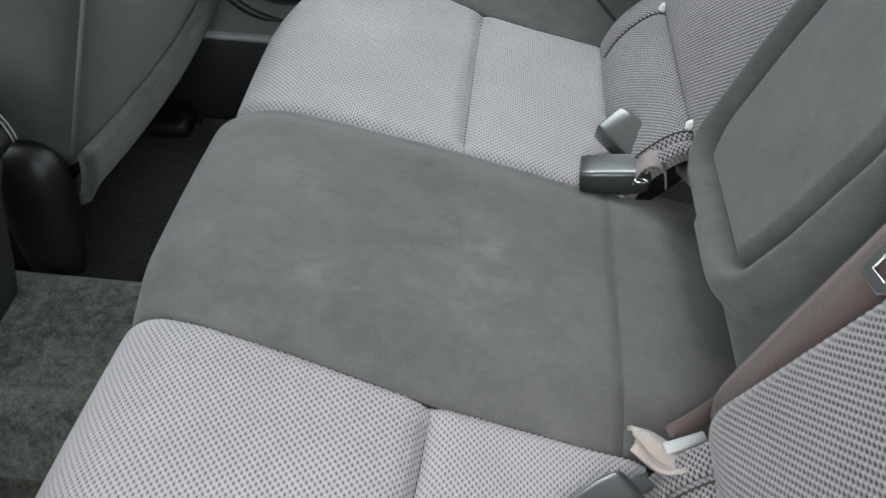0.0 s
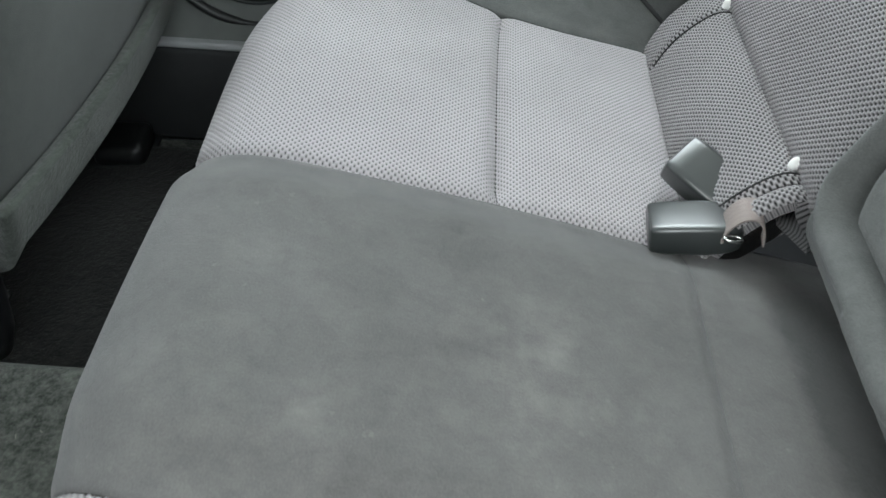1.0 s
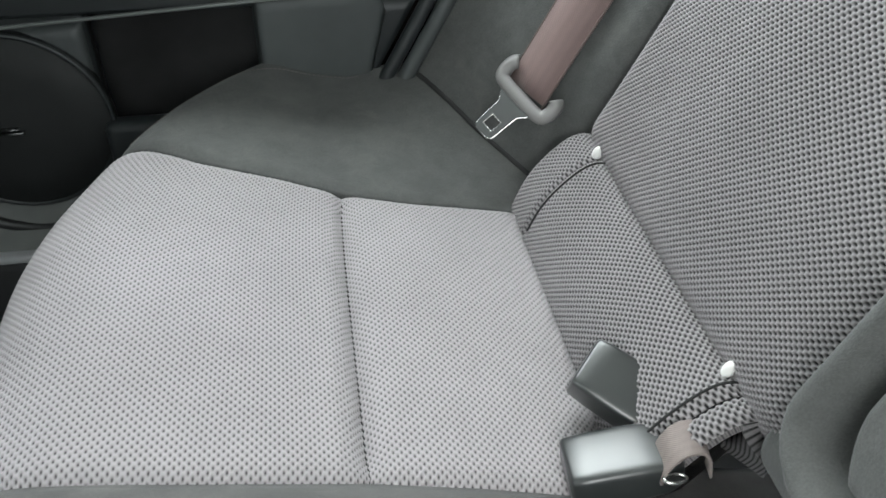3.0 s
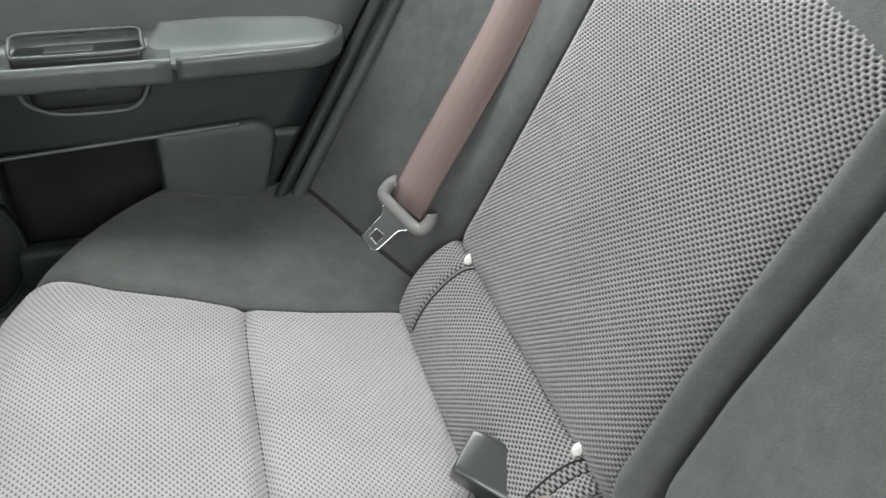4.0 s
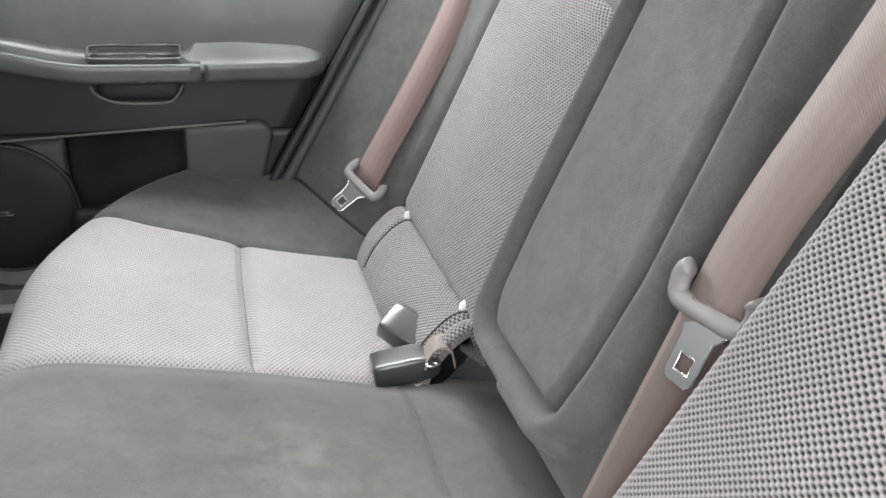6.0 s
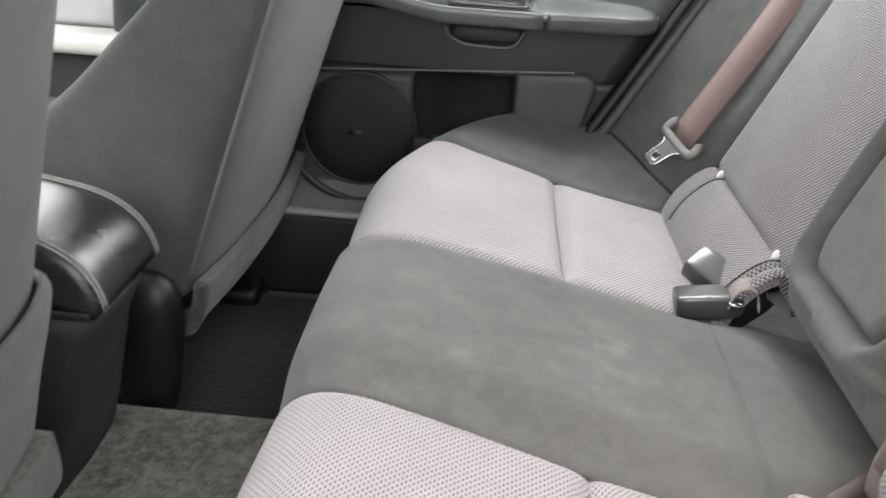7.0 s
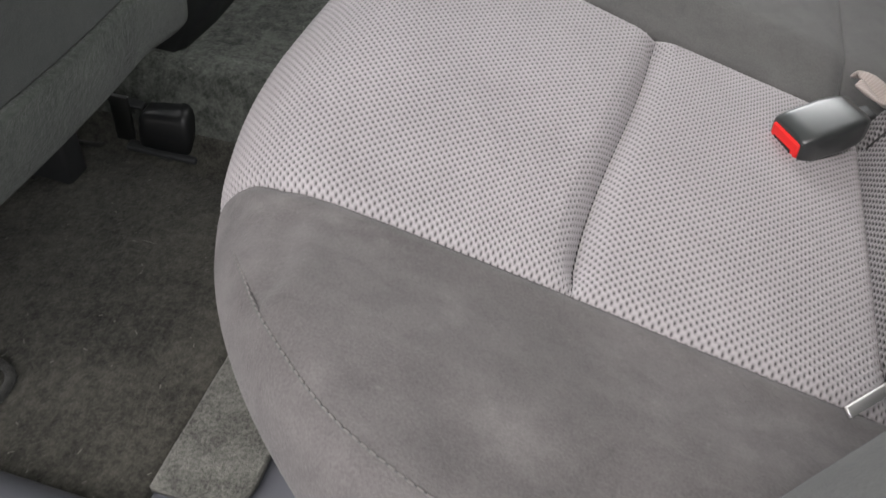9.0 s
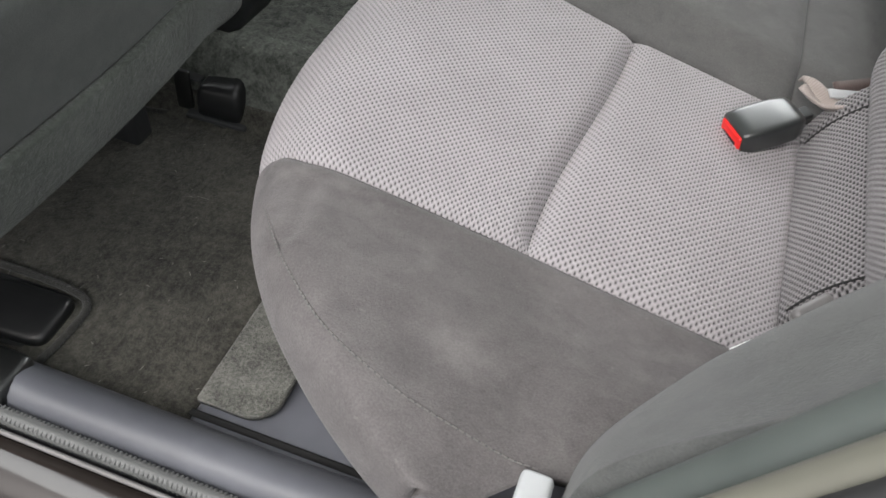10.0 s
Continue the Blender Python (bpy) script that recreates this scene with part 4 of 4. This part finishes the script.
far_sill = thing("far_door_sill", "dark plastic sill trim with a pale edge", "door sill", kind="structure", at=(-0.6, 0.66, 0.1))
part("scuff_plate", rbox(-1.5, -0.3, 0.642, 0.72, -0.02, 0.142, 0.012, BLACK_MATT), far_sill)
part("sill_edge", rbox(-1.5, -0.3, 0.641, 0.67, 0.140, 0.151, 0.004, PALE_GREY), far_sill, "pale worn edge strip")

pillar = thing("centre_pillar", "dark grey plastic pillar trim between the doors", "car pillar", kind="structure", at=(-0.9, 0.68, 0.1))
part("lower_trim", loft([[(-0.90 + w * math.cos(a) * 0.11, 0.70 - 0.05 * math.sin(a), z) for a in np.linspace(0, math.pi, 16)] for z, w in ((0.10, 1.7), (0.16, 1.4), (0.24, 1.1), (0.5, 0.9), (1.1, 0.8))], DOORSKIN), pillar)

# front passenger door, seen between the seats
fdoor = thing("front_door", "front car door trim in pale grey under its window", "car door", at=(-1.5, 0.7, 0.1))
part("lower_skin", rbox(-1.95, -0.93, 0.70, 0.76, -0.1, 0.405, 0.01, BLACK_MATT), fdoor, "black lower door plastic")
part("upper_skin", rbox(-1.95, -0.93, 0.70, 0.76, 0.43, 0.66, 0.02, PALE_GREY), fdoor, "pale grey upper trim")
# Headliner white on this ledge stands for the light caught by its top.
part("armrest", rbox(-1.8, -0.94, 0.625, 0.71, 0.400, 0.434, 0.012, HEADLINER), fdoor, "armrest ledge, whitened for the light on its top")
part("sill_ledge", rbox(-1.95, -0.93, 0.66, 0.72, 0.60, 0.67, 0.02, HEADLINER), fdoor, "pale window ledge")

# ---- roof, windows and rear shelf, closing the cabin ----
roof = thing("roof_shell", "pale headliner under the car roof", "car roof", kind="structure", at=(0, 0, 1.1))
part("headliner", pad(lambda u, v: (-1.25 + 1.6 * u, -0.56 + 1.12 * v, 1.16 - 0.05 * (2 * v - 1) ** 4 - 0.05 * (2 * u - 0.9) ** 2), 20, 20, 0.03, HEADLINER), roof)
part("roof_skin", pad(lambda u, v: (-1.3 + 1.7 * u, -0.6 + 1.2 * v, 1.21 - 0.05 * (2 * v - 1) ** 4 - 0.05 * (2 * u - 0.9) ** 2), 20, 20, 0.004, PAINT), roof)
for y in (-0.6, 0.6):
    part("roof_rail", tube([(x, y, 1.12 - 0.05 * ((x + 1.25) / 0.8 - 0.9) ** 2) for x in np.linspace(-1.3, 0.4, 20)], 0.03, HEADLINER, 10), roof)
    part("rear_pillar", loft([[(cx - w, y - 0.03, z), (cx + w, y - 0.03, z), (cx + w, y + 0.03, z), (cx - w, y + 0.03, z)] for cx, w, z in ((0.32, 0.16, 0.78), (0.33, 0.1, 1.0), (0.36, 0.06, 1.12))], HEADLINER, smooth=False), roof)
    part("front_pillar", tube([(-1.35, y, 1.1), (-1.6, y * 1.05, 0.95), (-2.0, y * 1.12, 0.68)], 0.03, HEADLINER, 8), roof)
single("rear_shelf", rbox(0.24, 0.75, -0.66, 0.68, 0.80, 0.84, 0.01, BLACK_MATT), "matt black parcel shelf behind the backrest", "rear shelf", kind="structure")
single("dashboard", rbox(-2.1, -1.7, -0.66, 0.7, 0.0, 0.66, 0.06, BLACK_MATT), "matt black dashboard below the windscreen", "dashboard", kind="structure")
single("boot_wall", rbox(0.30, 0.36, -0.66, 0.7, -0.1, 0.82, 0.01, BLACK_MATT), "black panel behind the rear backrest", "car body", kind="structure")

# near rear body corner beside the backrest
corner = thing("rear_body_corner", "painted body edge and rubber seal beside the open doorway", "car body", kind="structure", at=(0, -0.7, 0.2))
JAMB = lambda z: -0.1735 + (z - 0.37) * 0.50
JAMB_LINE = np.linspace(0.2, 0.9, 24)
part("seal", tube([(JAMB(z) - 0.004, -0.717, z) for z in JAMB_LINE], 0.0135, SEALGREEN, 12), corner, "dark green-black rubber door seal")
part("inner_trim", tube([(JAMB(z) - 0.015, -0.742, z) for z in JAMB_LINE], 0.010, TRIM_TAN, 10), corner, "weathered pale trim edge")
part("outer_seal", tube([(JAMB(z) - 0.020, -0.754, z) for z in JAMB_LINE], 0.005, RUBBER, 8), corner)
part("quarter_panel", pad(lambda u, v: (JAMB(0.15 + 0.8 * v) - 0.02 + 0.35 * u, -0.757 - 0.06 * u ** 0.7, 0.15 + 0.8 * v), 20, 20, 0.02, PAINT), corner, "dark brown painted quarter panel")
part("striker_cover", rbox(-0.213, -0.194, -0.70, -0.668, 0.14, 0.329, 0.004, PALE_GREY), corner, "light grey plastic cover")

# ---- front seats ----
def front_seat(name, y0, y1, x_low, lean, label, foot, drop):
    seat = thing(name, label, "car seat", "front seats", at=(x_low - 0.1, (y0 + y1) / 2, 0.0))
    yc, hw = (y0 + y1) / 2, (y1 - y0) / 2
    inner = y0 if y0 > 0 else y1
    def back_x(y, z):
        return x_low + (z - 0.26) * lean + 0.02 * (1 - ((y - yc) / hw) ** 2)
    def ring(z, w):
        depth = 0.10 if y0 < 0 else float(np.interp(z, [0.3, 0.44, 0.486, 0.533, 0.578, 0.7], [0.15, 0.122, 0.103, 0.088, 0.073, 0.058]))
        out = []
        for k in range(64):
            a = 2 * math.pi * k / 64
            c, q = math.cos(a), math.sin(a)
            y = yc + hw * w * (abs(q) ** 0.25) * (1 if q > 0 else -1)
            out.append((back_x(y, z) - depth + depth * (abs(c) ** 0.2) * (1 if c > 0 else -1), y, z))
        return out
    top = [(0.7, 0.98), (0.78, 0.95), (0.83, 0.88), (0.865, 0.76), (0.885, 0.6)]
    part("back", loft([ring(foot + 0.03 + (0.64 - foot) * k / 24, 1.0) for k in range(24)] + [ring(z, w) for z, w in top], SEATCLOTH), seat, "charcoal cloth seat back")
    def hem(u, v):
        """Carpet flap hanging below the back: flat, slightly bowed, its hem turned under."""
        y = y0 + 0.002 + (y1 - y0 - (0.004 if y0 > 0 else 0.02)) * u
        z = foot + drop * v
        x = back_x(y, z) + 0.003 + 0.006 * math.sin(math.pi * (0.15 + 0.8 * v)) - 0.018 * max(0.0, 1 - v / 0.2) ** 2
        if y0 < 0:
            tail = smooth01((u - 0.86) / 0.14) * (1 - v)
            return x - 0.02 * tail, y + 0.055 * tail, z - 0.038 * tail
        return x, y, z - 0.012 * max(0.0, 1 - abs(y - inner) / 0.03) * (1 - v)
    part("lower_flap", pad(hem, 40, 24, -0.016, FLAP), seat, "carpeted flap along the bottom edge")
    if y0 < 0:
        def pocket(u, v):
            """Map pocket: lower half of the back's cover, its hemmed top edge standing slightly off."""
            y = y0 + 0.03 + (y1 - y0 - 0.038) * u
            z = 0.272 + (0.147 - 0.012 * math.sin(math.pi * u)) * v
            off = 0.004 + 0.009 * smooth01((v - 0.3) / 0.6) - 0.006 * max(0.0, (v - 0.93) / 0.07) ** 2 + 0.0025 * noise.noise((y * 7, z * 9, 2))
            return back_x(y, z) + off * min(1.0, 8 * u, 8 * (1 - u)) + 0.0015 - 0.02 * max(0.0, 1 - (1 - u) / 0.05) ** 2, y, z
        part("map_pocket", pad(pocket, 50, 50, -0.006, SEATCLOTH), seat, "cloth map pocket with a hemmed top edge")
        part("hem", tube([Vector(pocket(u, 0.985)) for u in np.linspace(0.01, 0.99, 40)], 0.0035, SEATCLOTH, 8), seat, "rolled hem")
    part("cushion", rbox(x_low - 0.56, x_low - 0.08, y0 + 0.01, y1 - 0.01, 0.13, 0.32, 0.05, SEATCLOTH), seat)
    part("runner", rbox(x_low - 0.5, x_low - 0.12, y0 + 0.05, y0 + 0.085, -0.02, 0.05, 0.006, BLACK_MATT), seat)
    part("runner", rbox(x_low - 0.5, x_low - 0.12, y1 - 0.085, y1 - 0.05, -0.02, 0.05, 0.006, BLACK_MATT), seat)
    turn = 1 if y0 > 0 else -1
    if y0 > 0:
        part("seam", tube([(back_x(inner + turn * 0.004, z) - 0.003, inner + turn * 0.003, z) for z in np.linspace(foot + 0.06, 0.82, 40)], 0.0026, SEATPIPE, 6), seat, "raised piped edge seam")
    return seat


front_seat("driver_seat", -0.66, -0.137, -0.722, 0.23, "charcoal cloth driver's seat seen from behind", 0.193, 0.075)
pass_seat = front_seat("passenger_seat", 0.165, 0.70, -0.689, 0.33, "charcoal cloth front passenger seat seen from behind", 0.185, 0.06)
part("hinge_cover", loft([[(-0.748 + w * 0.046 * math.cos(a) * abs(math.cos(a)) ** -0.2 + lean, 0.152 + 0.03 * math.sin(a) * w, z) for a in np.linspace(0.01, 2 * math.pi + 0.01, 28, endpoint=False)] for z, w, lean in ((0.07, 0.72, -0.004), (0.10, 0.9, -0.002), (0.15, 1.0, 0), (0.20, 0.98, 0.004), (0.232, 0.88, 0.006), (0.25, 0.7, 0.006), (0.262, 0.42, 0.004), (0.266, 0.12, 0.002))], DEEP_BLACK), pass_seat, "black plastic recliner cover")
part("bolt", loft([[(-0.725 + r * math.cos(a), 0.188 - d, 0.118 + r * math.sin(a)) for a in np.linspace(0, 2 * math.pi, 8, endpoint=False)] for r, d in ((0.006, 0), (0.006, 0.012), (0.002, 0.013))], CHROME), pass_seat, "bright bolt head")

# ---- centre console ----
console = thing("centre_console", "black centre console with a stitched leatherette armrest lid", "console", at=(-0.8, 0.0, 0.09))
LID = curve([(-1.05, 0.415), (-0.85, 0.414), (-0.785, 0.408), (-0.738, 0.397), (-0.708, 0.378), (-0.692, 0.354), (-0.687, 0.334)], 40)
lid_rings = []
for k, y in enumerate(np.concatenate([[-0.064, -0.062, -0.056], np.linspace(-0.045, 0.055, 8), [0.066, 0.072, 0.074]])):
    inset = {0: 0.012, 1: 0.005, 2: 0.0015}.get(k, {13: 0.012, 12: 0.005, 11: 0.0015}.get(k, 0.0))
    lid_rings.append([(x - inset * 0.8, y, z - inset * 0.8) for x, z in LID] + [(-0.71, y, 0.33), (-1.05, y, 0.33)])
lid = part("lid", loft(lid_rings, LEATHER), console, "glossy black leatherette lid")
for y in (-0.060, -0.054, 0.064, 0.070):
    part("stitching", tube([(x + 0.0006, y, z + 0.0006) for x, z in LID], 0.0008, THREAD_GREY, 6), lid, "pale stitching")
part("body", loft([[(xr - 0.4, ya, z), (xr - 0.01, ya, z), (xr, ya + 0.014, z), (xr + 0.004, (ya + yb) / 2, z), (xr, yb - 0.014, z), (xr - 0.01, yb, z), (xr - 0.4, yb, z)] for xr, ya, yb, z in ((-0.775, -0.075, 0.095, 0.06), (-0.75, -0.072, 0.088, 0.15), (-0.722, -0.066, 0.078, 0.27), (-0.708, -0.064, 0.074, 0.30), (-0.700, -0.064, 0.074, 0.326))], BLACK_MATT), console, "matt black console body")
part("lid_gap", rbox(-1.05, -0.70, -0.066, 0.076, 0.322, 0.332, 0.003, BLACK), console)


# ---- belts and buckles ----
def strip(points, across, width, thick, mat):
    pts = [Vector(p) for p in points]
    verts, uvs, faces, s = [], [], [], 0.0
    for k, p in enumerate(pts):
        s += (p - pts[k - 1]).length if k else 0
        w = Vector(across[k] if isinstance(across, list) else across).normalized()
        d = (pts[min(k + 1, len(pts) - 1)] - pts[max(k - 1, 0)]).normalized()
        w = (w - d * w.dot(d)).normalized()
        n = d.cross(w)
        for a, b in ((-1, 1), (-0.96, 1.3), (0, 1), (0.96, 1.3), (1, 1), (1, -1), (0, -1), (-1, -1)):
            verts.append(p + w * (a * width / 2) + n * (b * thick / 2))
            uvs.append((s, a * width / 2))
    for k in range(len(pts) - 1):
        for q in range(8):
            faces.append((k * 8 + q, k * 8 + (q + 1) % 8, (k + 1) * 8 + (q + 1) % 8, (k + 1) * 8 + q))
    faces += [tuple(range(8))[::-1], tuple(range((len(pts) - 1) * 8, len(pts) * 8))]
    return mesh_of("strip", verts, faces, mat, uvs)


def tongue(name, label):
    """Belt latch plate: plastic slotted bar and steel tongue, in its own x (across) and -y (down) plane."""
    root = thing(name, label, "belt tongue", "seat belt tongues")
    bar = curve([(-0.027, 0.018, 0.004), (-0.031, 0.014, 0.003), (-0.0315, 0.004, 0.001), (-0.026, -0.004, 0), (0.0, -0.005, 0), (0.026, -0.004, 0), (0.0315, 0.004, 0.001), (0.031, 0.014, 0.003), (0.027, 0.018, 0.004)], 48)
    part("grip", tube(bar, 0.0072, GREY_PLASTIC, 12, flat=0.85), root, "grey plastic grip")
    out = [(-0.021, -0.008), (0.021, -0.008), (0.018, -0.014), (0.0125, -0.02), (0.0115, -0.05), (0.008, -0.054), (-0.008, -0.054), (-0.0115, -0.05), (-0.0125, -0.02), (-0.018, -0.014)]
    hole = [(0.0065, -0.034), (0.0065, -0.047), (-0.0065, -0.047), (-0.0065, -0.034)]
    bm = bmesh.new()
    def edges(pts):
        vs = [bm.verts.new((x, y, 0.0015)) for x, y in pts]
        return [bm.edges.new((vs[k], vs[(k + 1) % len(vs)])) for k in range(len(vs))]
    bmesh.ops.triangle_fill(bm, edges=edges(out) + edges(hole), use_beauty=True)
    top = bmesh.ops.extrude_face_region(bm, geom=list(bm.faces))
    bmesh.ops.translate(bm, verts=[g for g in top["geom"] if isinstance(g, bmesh.types.BMVert)], vec=(0, 0, -0.003))
    bmesh.ops.recalc_face_normals(bm, faces=bm.faces)
    me = bpy.data.meshes.new("plate")
    bm.to_mesh(me)
    bm.free()
    me.materials.append(CHROME_DULL)
    part("plate", me, root, "bright steel tongue with a square hole")
    # Brighter steel tubes stand for reflections along the plate's rim and hole.
    part("plate_glint", tube([(x, y, 0.0) for x, y in out[1:] + out[:1]], 0.0013, CHROME, 6), root, "brighter steel tube standing for the glint on the edge")
    part("hole_glint", tube([(x, y, 0.0005) for x, y in hole], 0.0011, CHROME, 6, close=True), root, "brighter steel tube standing for the glint on the edge")
    return root


def axes(at, right, up):
    """A pose from two directions."""
    r, u = Vector(right).normalized(), Vector(up)
    u = (u - r * u.dot(r)).normalized()
    n = r.cross(u)
    return Matrix.Translation(at) @ Matrix((r, u, n)).transposed().to_4x4()


FAR_BELT = curve([(-0.053, 0.543, 0.366), (-0.022, 0.542, 0.425), (0.008, 0.537, 0.485), (0.048, 0.529, 0.57), (0.080, 0.521, 0.65), (0.115, 0.511, 0.735), (0.172, 0.49, 0.88), (0.21, 0.478, 0.98)], 30)
FAR_ACROSS = (0.5, -0.72, -0.42)
far_belt = thing("seat_belt", "brown webbing seat belt hanging over the side bolster", "seat belt", "seat belts", at=FAR_BELT[0])
part("webbing", strip(FAR_BELT, FAR_ACROSS, 0.047, 0.0014, WEB), far_belt)
EDGE_WAY = Vector(FAR_ACROSS).normalized() * 0.0232
for way in (1, -1):
    part("selvedge", tube([Vector(p) + EDGE_WAY * way for p in FAR_BELT], 0.0011, WEB_DARK, 6), far_belt, "woven darker edge")
plate = tongue("belt_tongue", "grey belt tongue with steel plate, hanging on its webbing")
plate.matrix_basis = axes((-0.056, 0.538, 0.366), FAR_ACROSS, (0.93, 0.62, 1.0))
MID_BELT = curve([(-0.012, -0.180, 0.286), (-0.020, -0.192, 0.34), (-0.006, -0.197, 0.40), (0.024, -0.202, 0.5), (0.052, -0.210, 0.6), (0.088, -0.231, 0.71), (0.155, -0.25, 0.88)], 40)
MID_ACROSS = (0.25, -1.0, 0.0)
mid_belt = thing("seat_belt", "brown webbing centre seat belt lying on the backrest", "seat belt", "seat belts", at=MID_BELT[0])
part("webbing", strip(MID_BELT, MID_ACROSS, 0.046, 0.0014, WEB_MID), mid_belt)
part("folded_run", strip([(x - 0.005, y - 0.004, z) for x, y, z in MID_BELT[3:18]], (0.35, -1.0, 0.0), 0.034, 0.0014, WEB_DARK), mid_belt, "darker folded run of webbing")
copy_thing(plate, axes((0.034, -0.207, 0.548), MID_ACROSS, (0.45, -0.08, 1.0)))


def buckle(name, label, button):
    """Belt buckle: rounded black shell, long axis x, press end at -x."""
    root = thing(name, label, "belt buckle", "seat belt buckles")
    rings = []
    for x, w, h in ((-0.036, 0.0195, 0.0115), (-0.034, 0.0212, 0.0132), (-0.02, 0.0222, 0.0142), (0.01, 0.0226, 0.0148), (0.028, 0.021, 0.0138), (0.036, 0.0185, 0.0115), (0.039, 0.014, 0.008)):
        ring = []
        for k in range(32):
            a = 2 * math.pi * k / 32
            c, s = math.cos(a), math.sin(a)
            ring.append((x, w * (abs(c) ** 0.26) * (1 if c > 0 else -1), h * (abs(s) ** 0.3) * (1 if s > 0 else -1)))
        rings.append(ring)
    part("shell", loft(rings, BUCKLE), root, "satin black plastic shell")
    if button:
        part("press_button", rbox(-0.0385, -0.034, -0.0175, 0.0175, -0.0085, 0.0085, 0.002, RED), root, "red release button")
        part("slot", rbox(-0.0395, -0.036, -0.011, 0.0125, -0.0095, -0.001, 0.0012, DEEP_BLACK), root, "dark latch slot")
    part("stalk", rbox(0.034, 0.055, -0.008, 0.008, -0.003, 0.003, 0.002, BLACK_MATT), root)
    return root


b1 = buckle("belt_buckle", "black belt buckle with red button lying on the grey cushion", True)
b1.matrix_basis = axes((-0.111, -0.254, 0.2905), (0.79, 0.61, 0.14), (-0.61, 0.79, 0.04)) @ Matrix.Diagonal((0.84, 0.84, 0.92, 1))
b2 = buckle("belt_buckle", "black belt buckle lying flat beside the centre section", False)
b2.matrix_basis = axes((-0.077, 0.161, 0.288), (1, -0.05, 0.13), (0.05, 1, -0.09))
b3 = copy_thing(b2, axes((-0.056, 0.214, 0.296), (0.75, -0.62, -0.3), (0.5, 0.75, 0.35)))
tagged(b3, "black belt buckle standing tilted against the roll")


def loop_strap(at, turn, label):
    root = thing("buckle_strap", label, "buckle strap", "buckle straps")
    pts = curve([(-0.021, 0, -0.014), (-0.02, 0, 0.004), (-0.010, 0, 0.019), (0.006, 0, 0.021), (0.018, 0, 0.010), (0.026, 0, -0.012)], 20)
    part("webbing", strip(pts, (0.15, 1, 0.1), 0.042, 0.0022, WEB_LOOP), root, "folded beige webbing")
    part("ring", tube([(-0.016 + 0.010 * math.cos(a), -0.024 + 0.006 * math.sin(a), -0.004) for a in np.linspace(0, 2 * math.pi, 20, endpoint=False)], 0.002, CHROME, 6, close=True), root, "steel ring")
    root.matrix_basis = Matrix.Translation(at) @ pose(0, 0, 0, *turn) @ Matrix.Diagonal((0.75, 0.6, 0.8, 1))
    return root


loop_strap((-0.040, 0.150, 0.303), (0, 6, 4), "folded beige webbing loop on the buckle stalk")

def tab(u, v):
    """Crumpled webbing tab, folded on itself."""
    x = -0.088 + 0.05 * u + 0.004 * math.sin(3 * v)
    y = -0.184 - 0.010 * u - 0.036 * v * (0.6 + 0.4 * math.sin(math.pi * u))
    fold = 0.0045 * math.sin(5.0 * u + 3.5 * v) + 0.0025 * math.sin(9 * v - 4 * u)
    return x, y, 0.298 + fold + 0.006 * v


tab_root = thing("belt_tab", "crumpled beige webbing tab behind the buckle", "belt tab")
part("webbing", pad(tab, 30, 24, 0.003, WEB_PALE), tab_root, "crumpled beige webbing")
part("lower_run", strip(curve([(0.014, -0.13, 0.29), (-0.012, -0.148, 0.294), (-0.032, -0.166, 0.297), (-0.056, -0.186, 0.30)], 16), (-0.6, 0.5, 0.6), 0.014, 0.0022, WEB_DARK), mid_belt, "dark doubled end of webbing")
single("belt_anchor", rbox(-0.02, 0.02, -0.0045, 0.0045, -0.0015, 0.0015, 0.001, PALE_GREY, 2, m=Matrix.Translation((-0.045, -0.193, 0.302)) @ pose(0, 0, 0, 20, 10, 30)), "pale metal anchor plate at the belt's foot", "belt anchor")
single("belt_tongue", rbox(-0.021, 0.021, -0.0032, 0.0032, -0.0012, 0.0012, 0.0008, STEEL, 2, m=Matrix.Translation((-0.094, -0.503, 0.293)) @ pose(0, 0, 0, 30, 5, 48)), "steel belt plate tucked between cushion and bolster", "belt tongue")
single("belt_grip", rbox(-0.024, 0.024, -0.006, 0.006, -0.005, 0.005, 0.003, GREY_PLASTIC, 2, m=Matrix.Translation((-0.056, -0.459, 0.301)) @ pose(0, 0, 0, 20, 0, 50)), "grey plastic belt grip tucked beside the bolster", "belt grip")


def pin():
    rings = [[(-0.005 * math.cos(b), 0.0038 * math.sin(b) * math.cos(a), 0.0073 * math.sin(b) * math.sin(a)) for a in np.linspace(0, 2 * math.pi, 16, endpoint=False)] for b in np.linspace(math.pi * 0.05, math.pi * 0.95, 8)]
    return loft(rings, WHITE)


knob = single("anchor_marker", pin(), "small white plastic anchor marker in the seat gap", "anchor marker", "anchor markers")
knob.matrix_basis = pose(-0.005, 0.458, 0.344, 0, 15, 0)
for y in (0.18, -0.197, -0.46):
    copy_thing(knob, pose(-0.005, y, 0.346, 0, 15, 0))
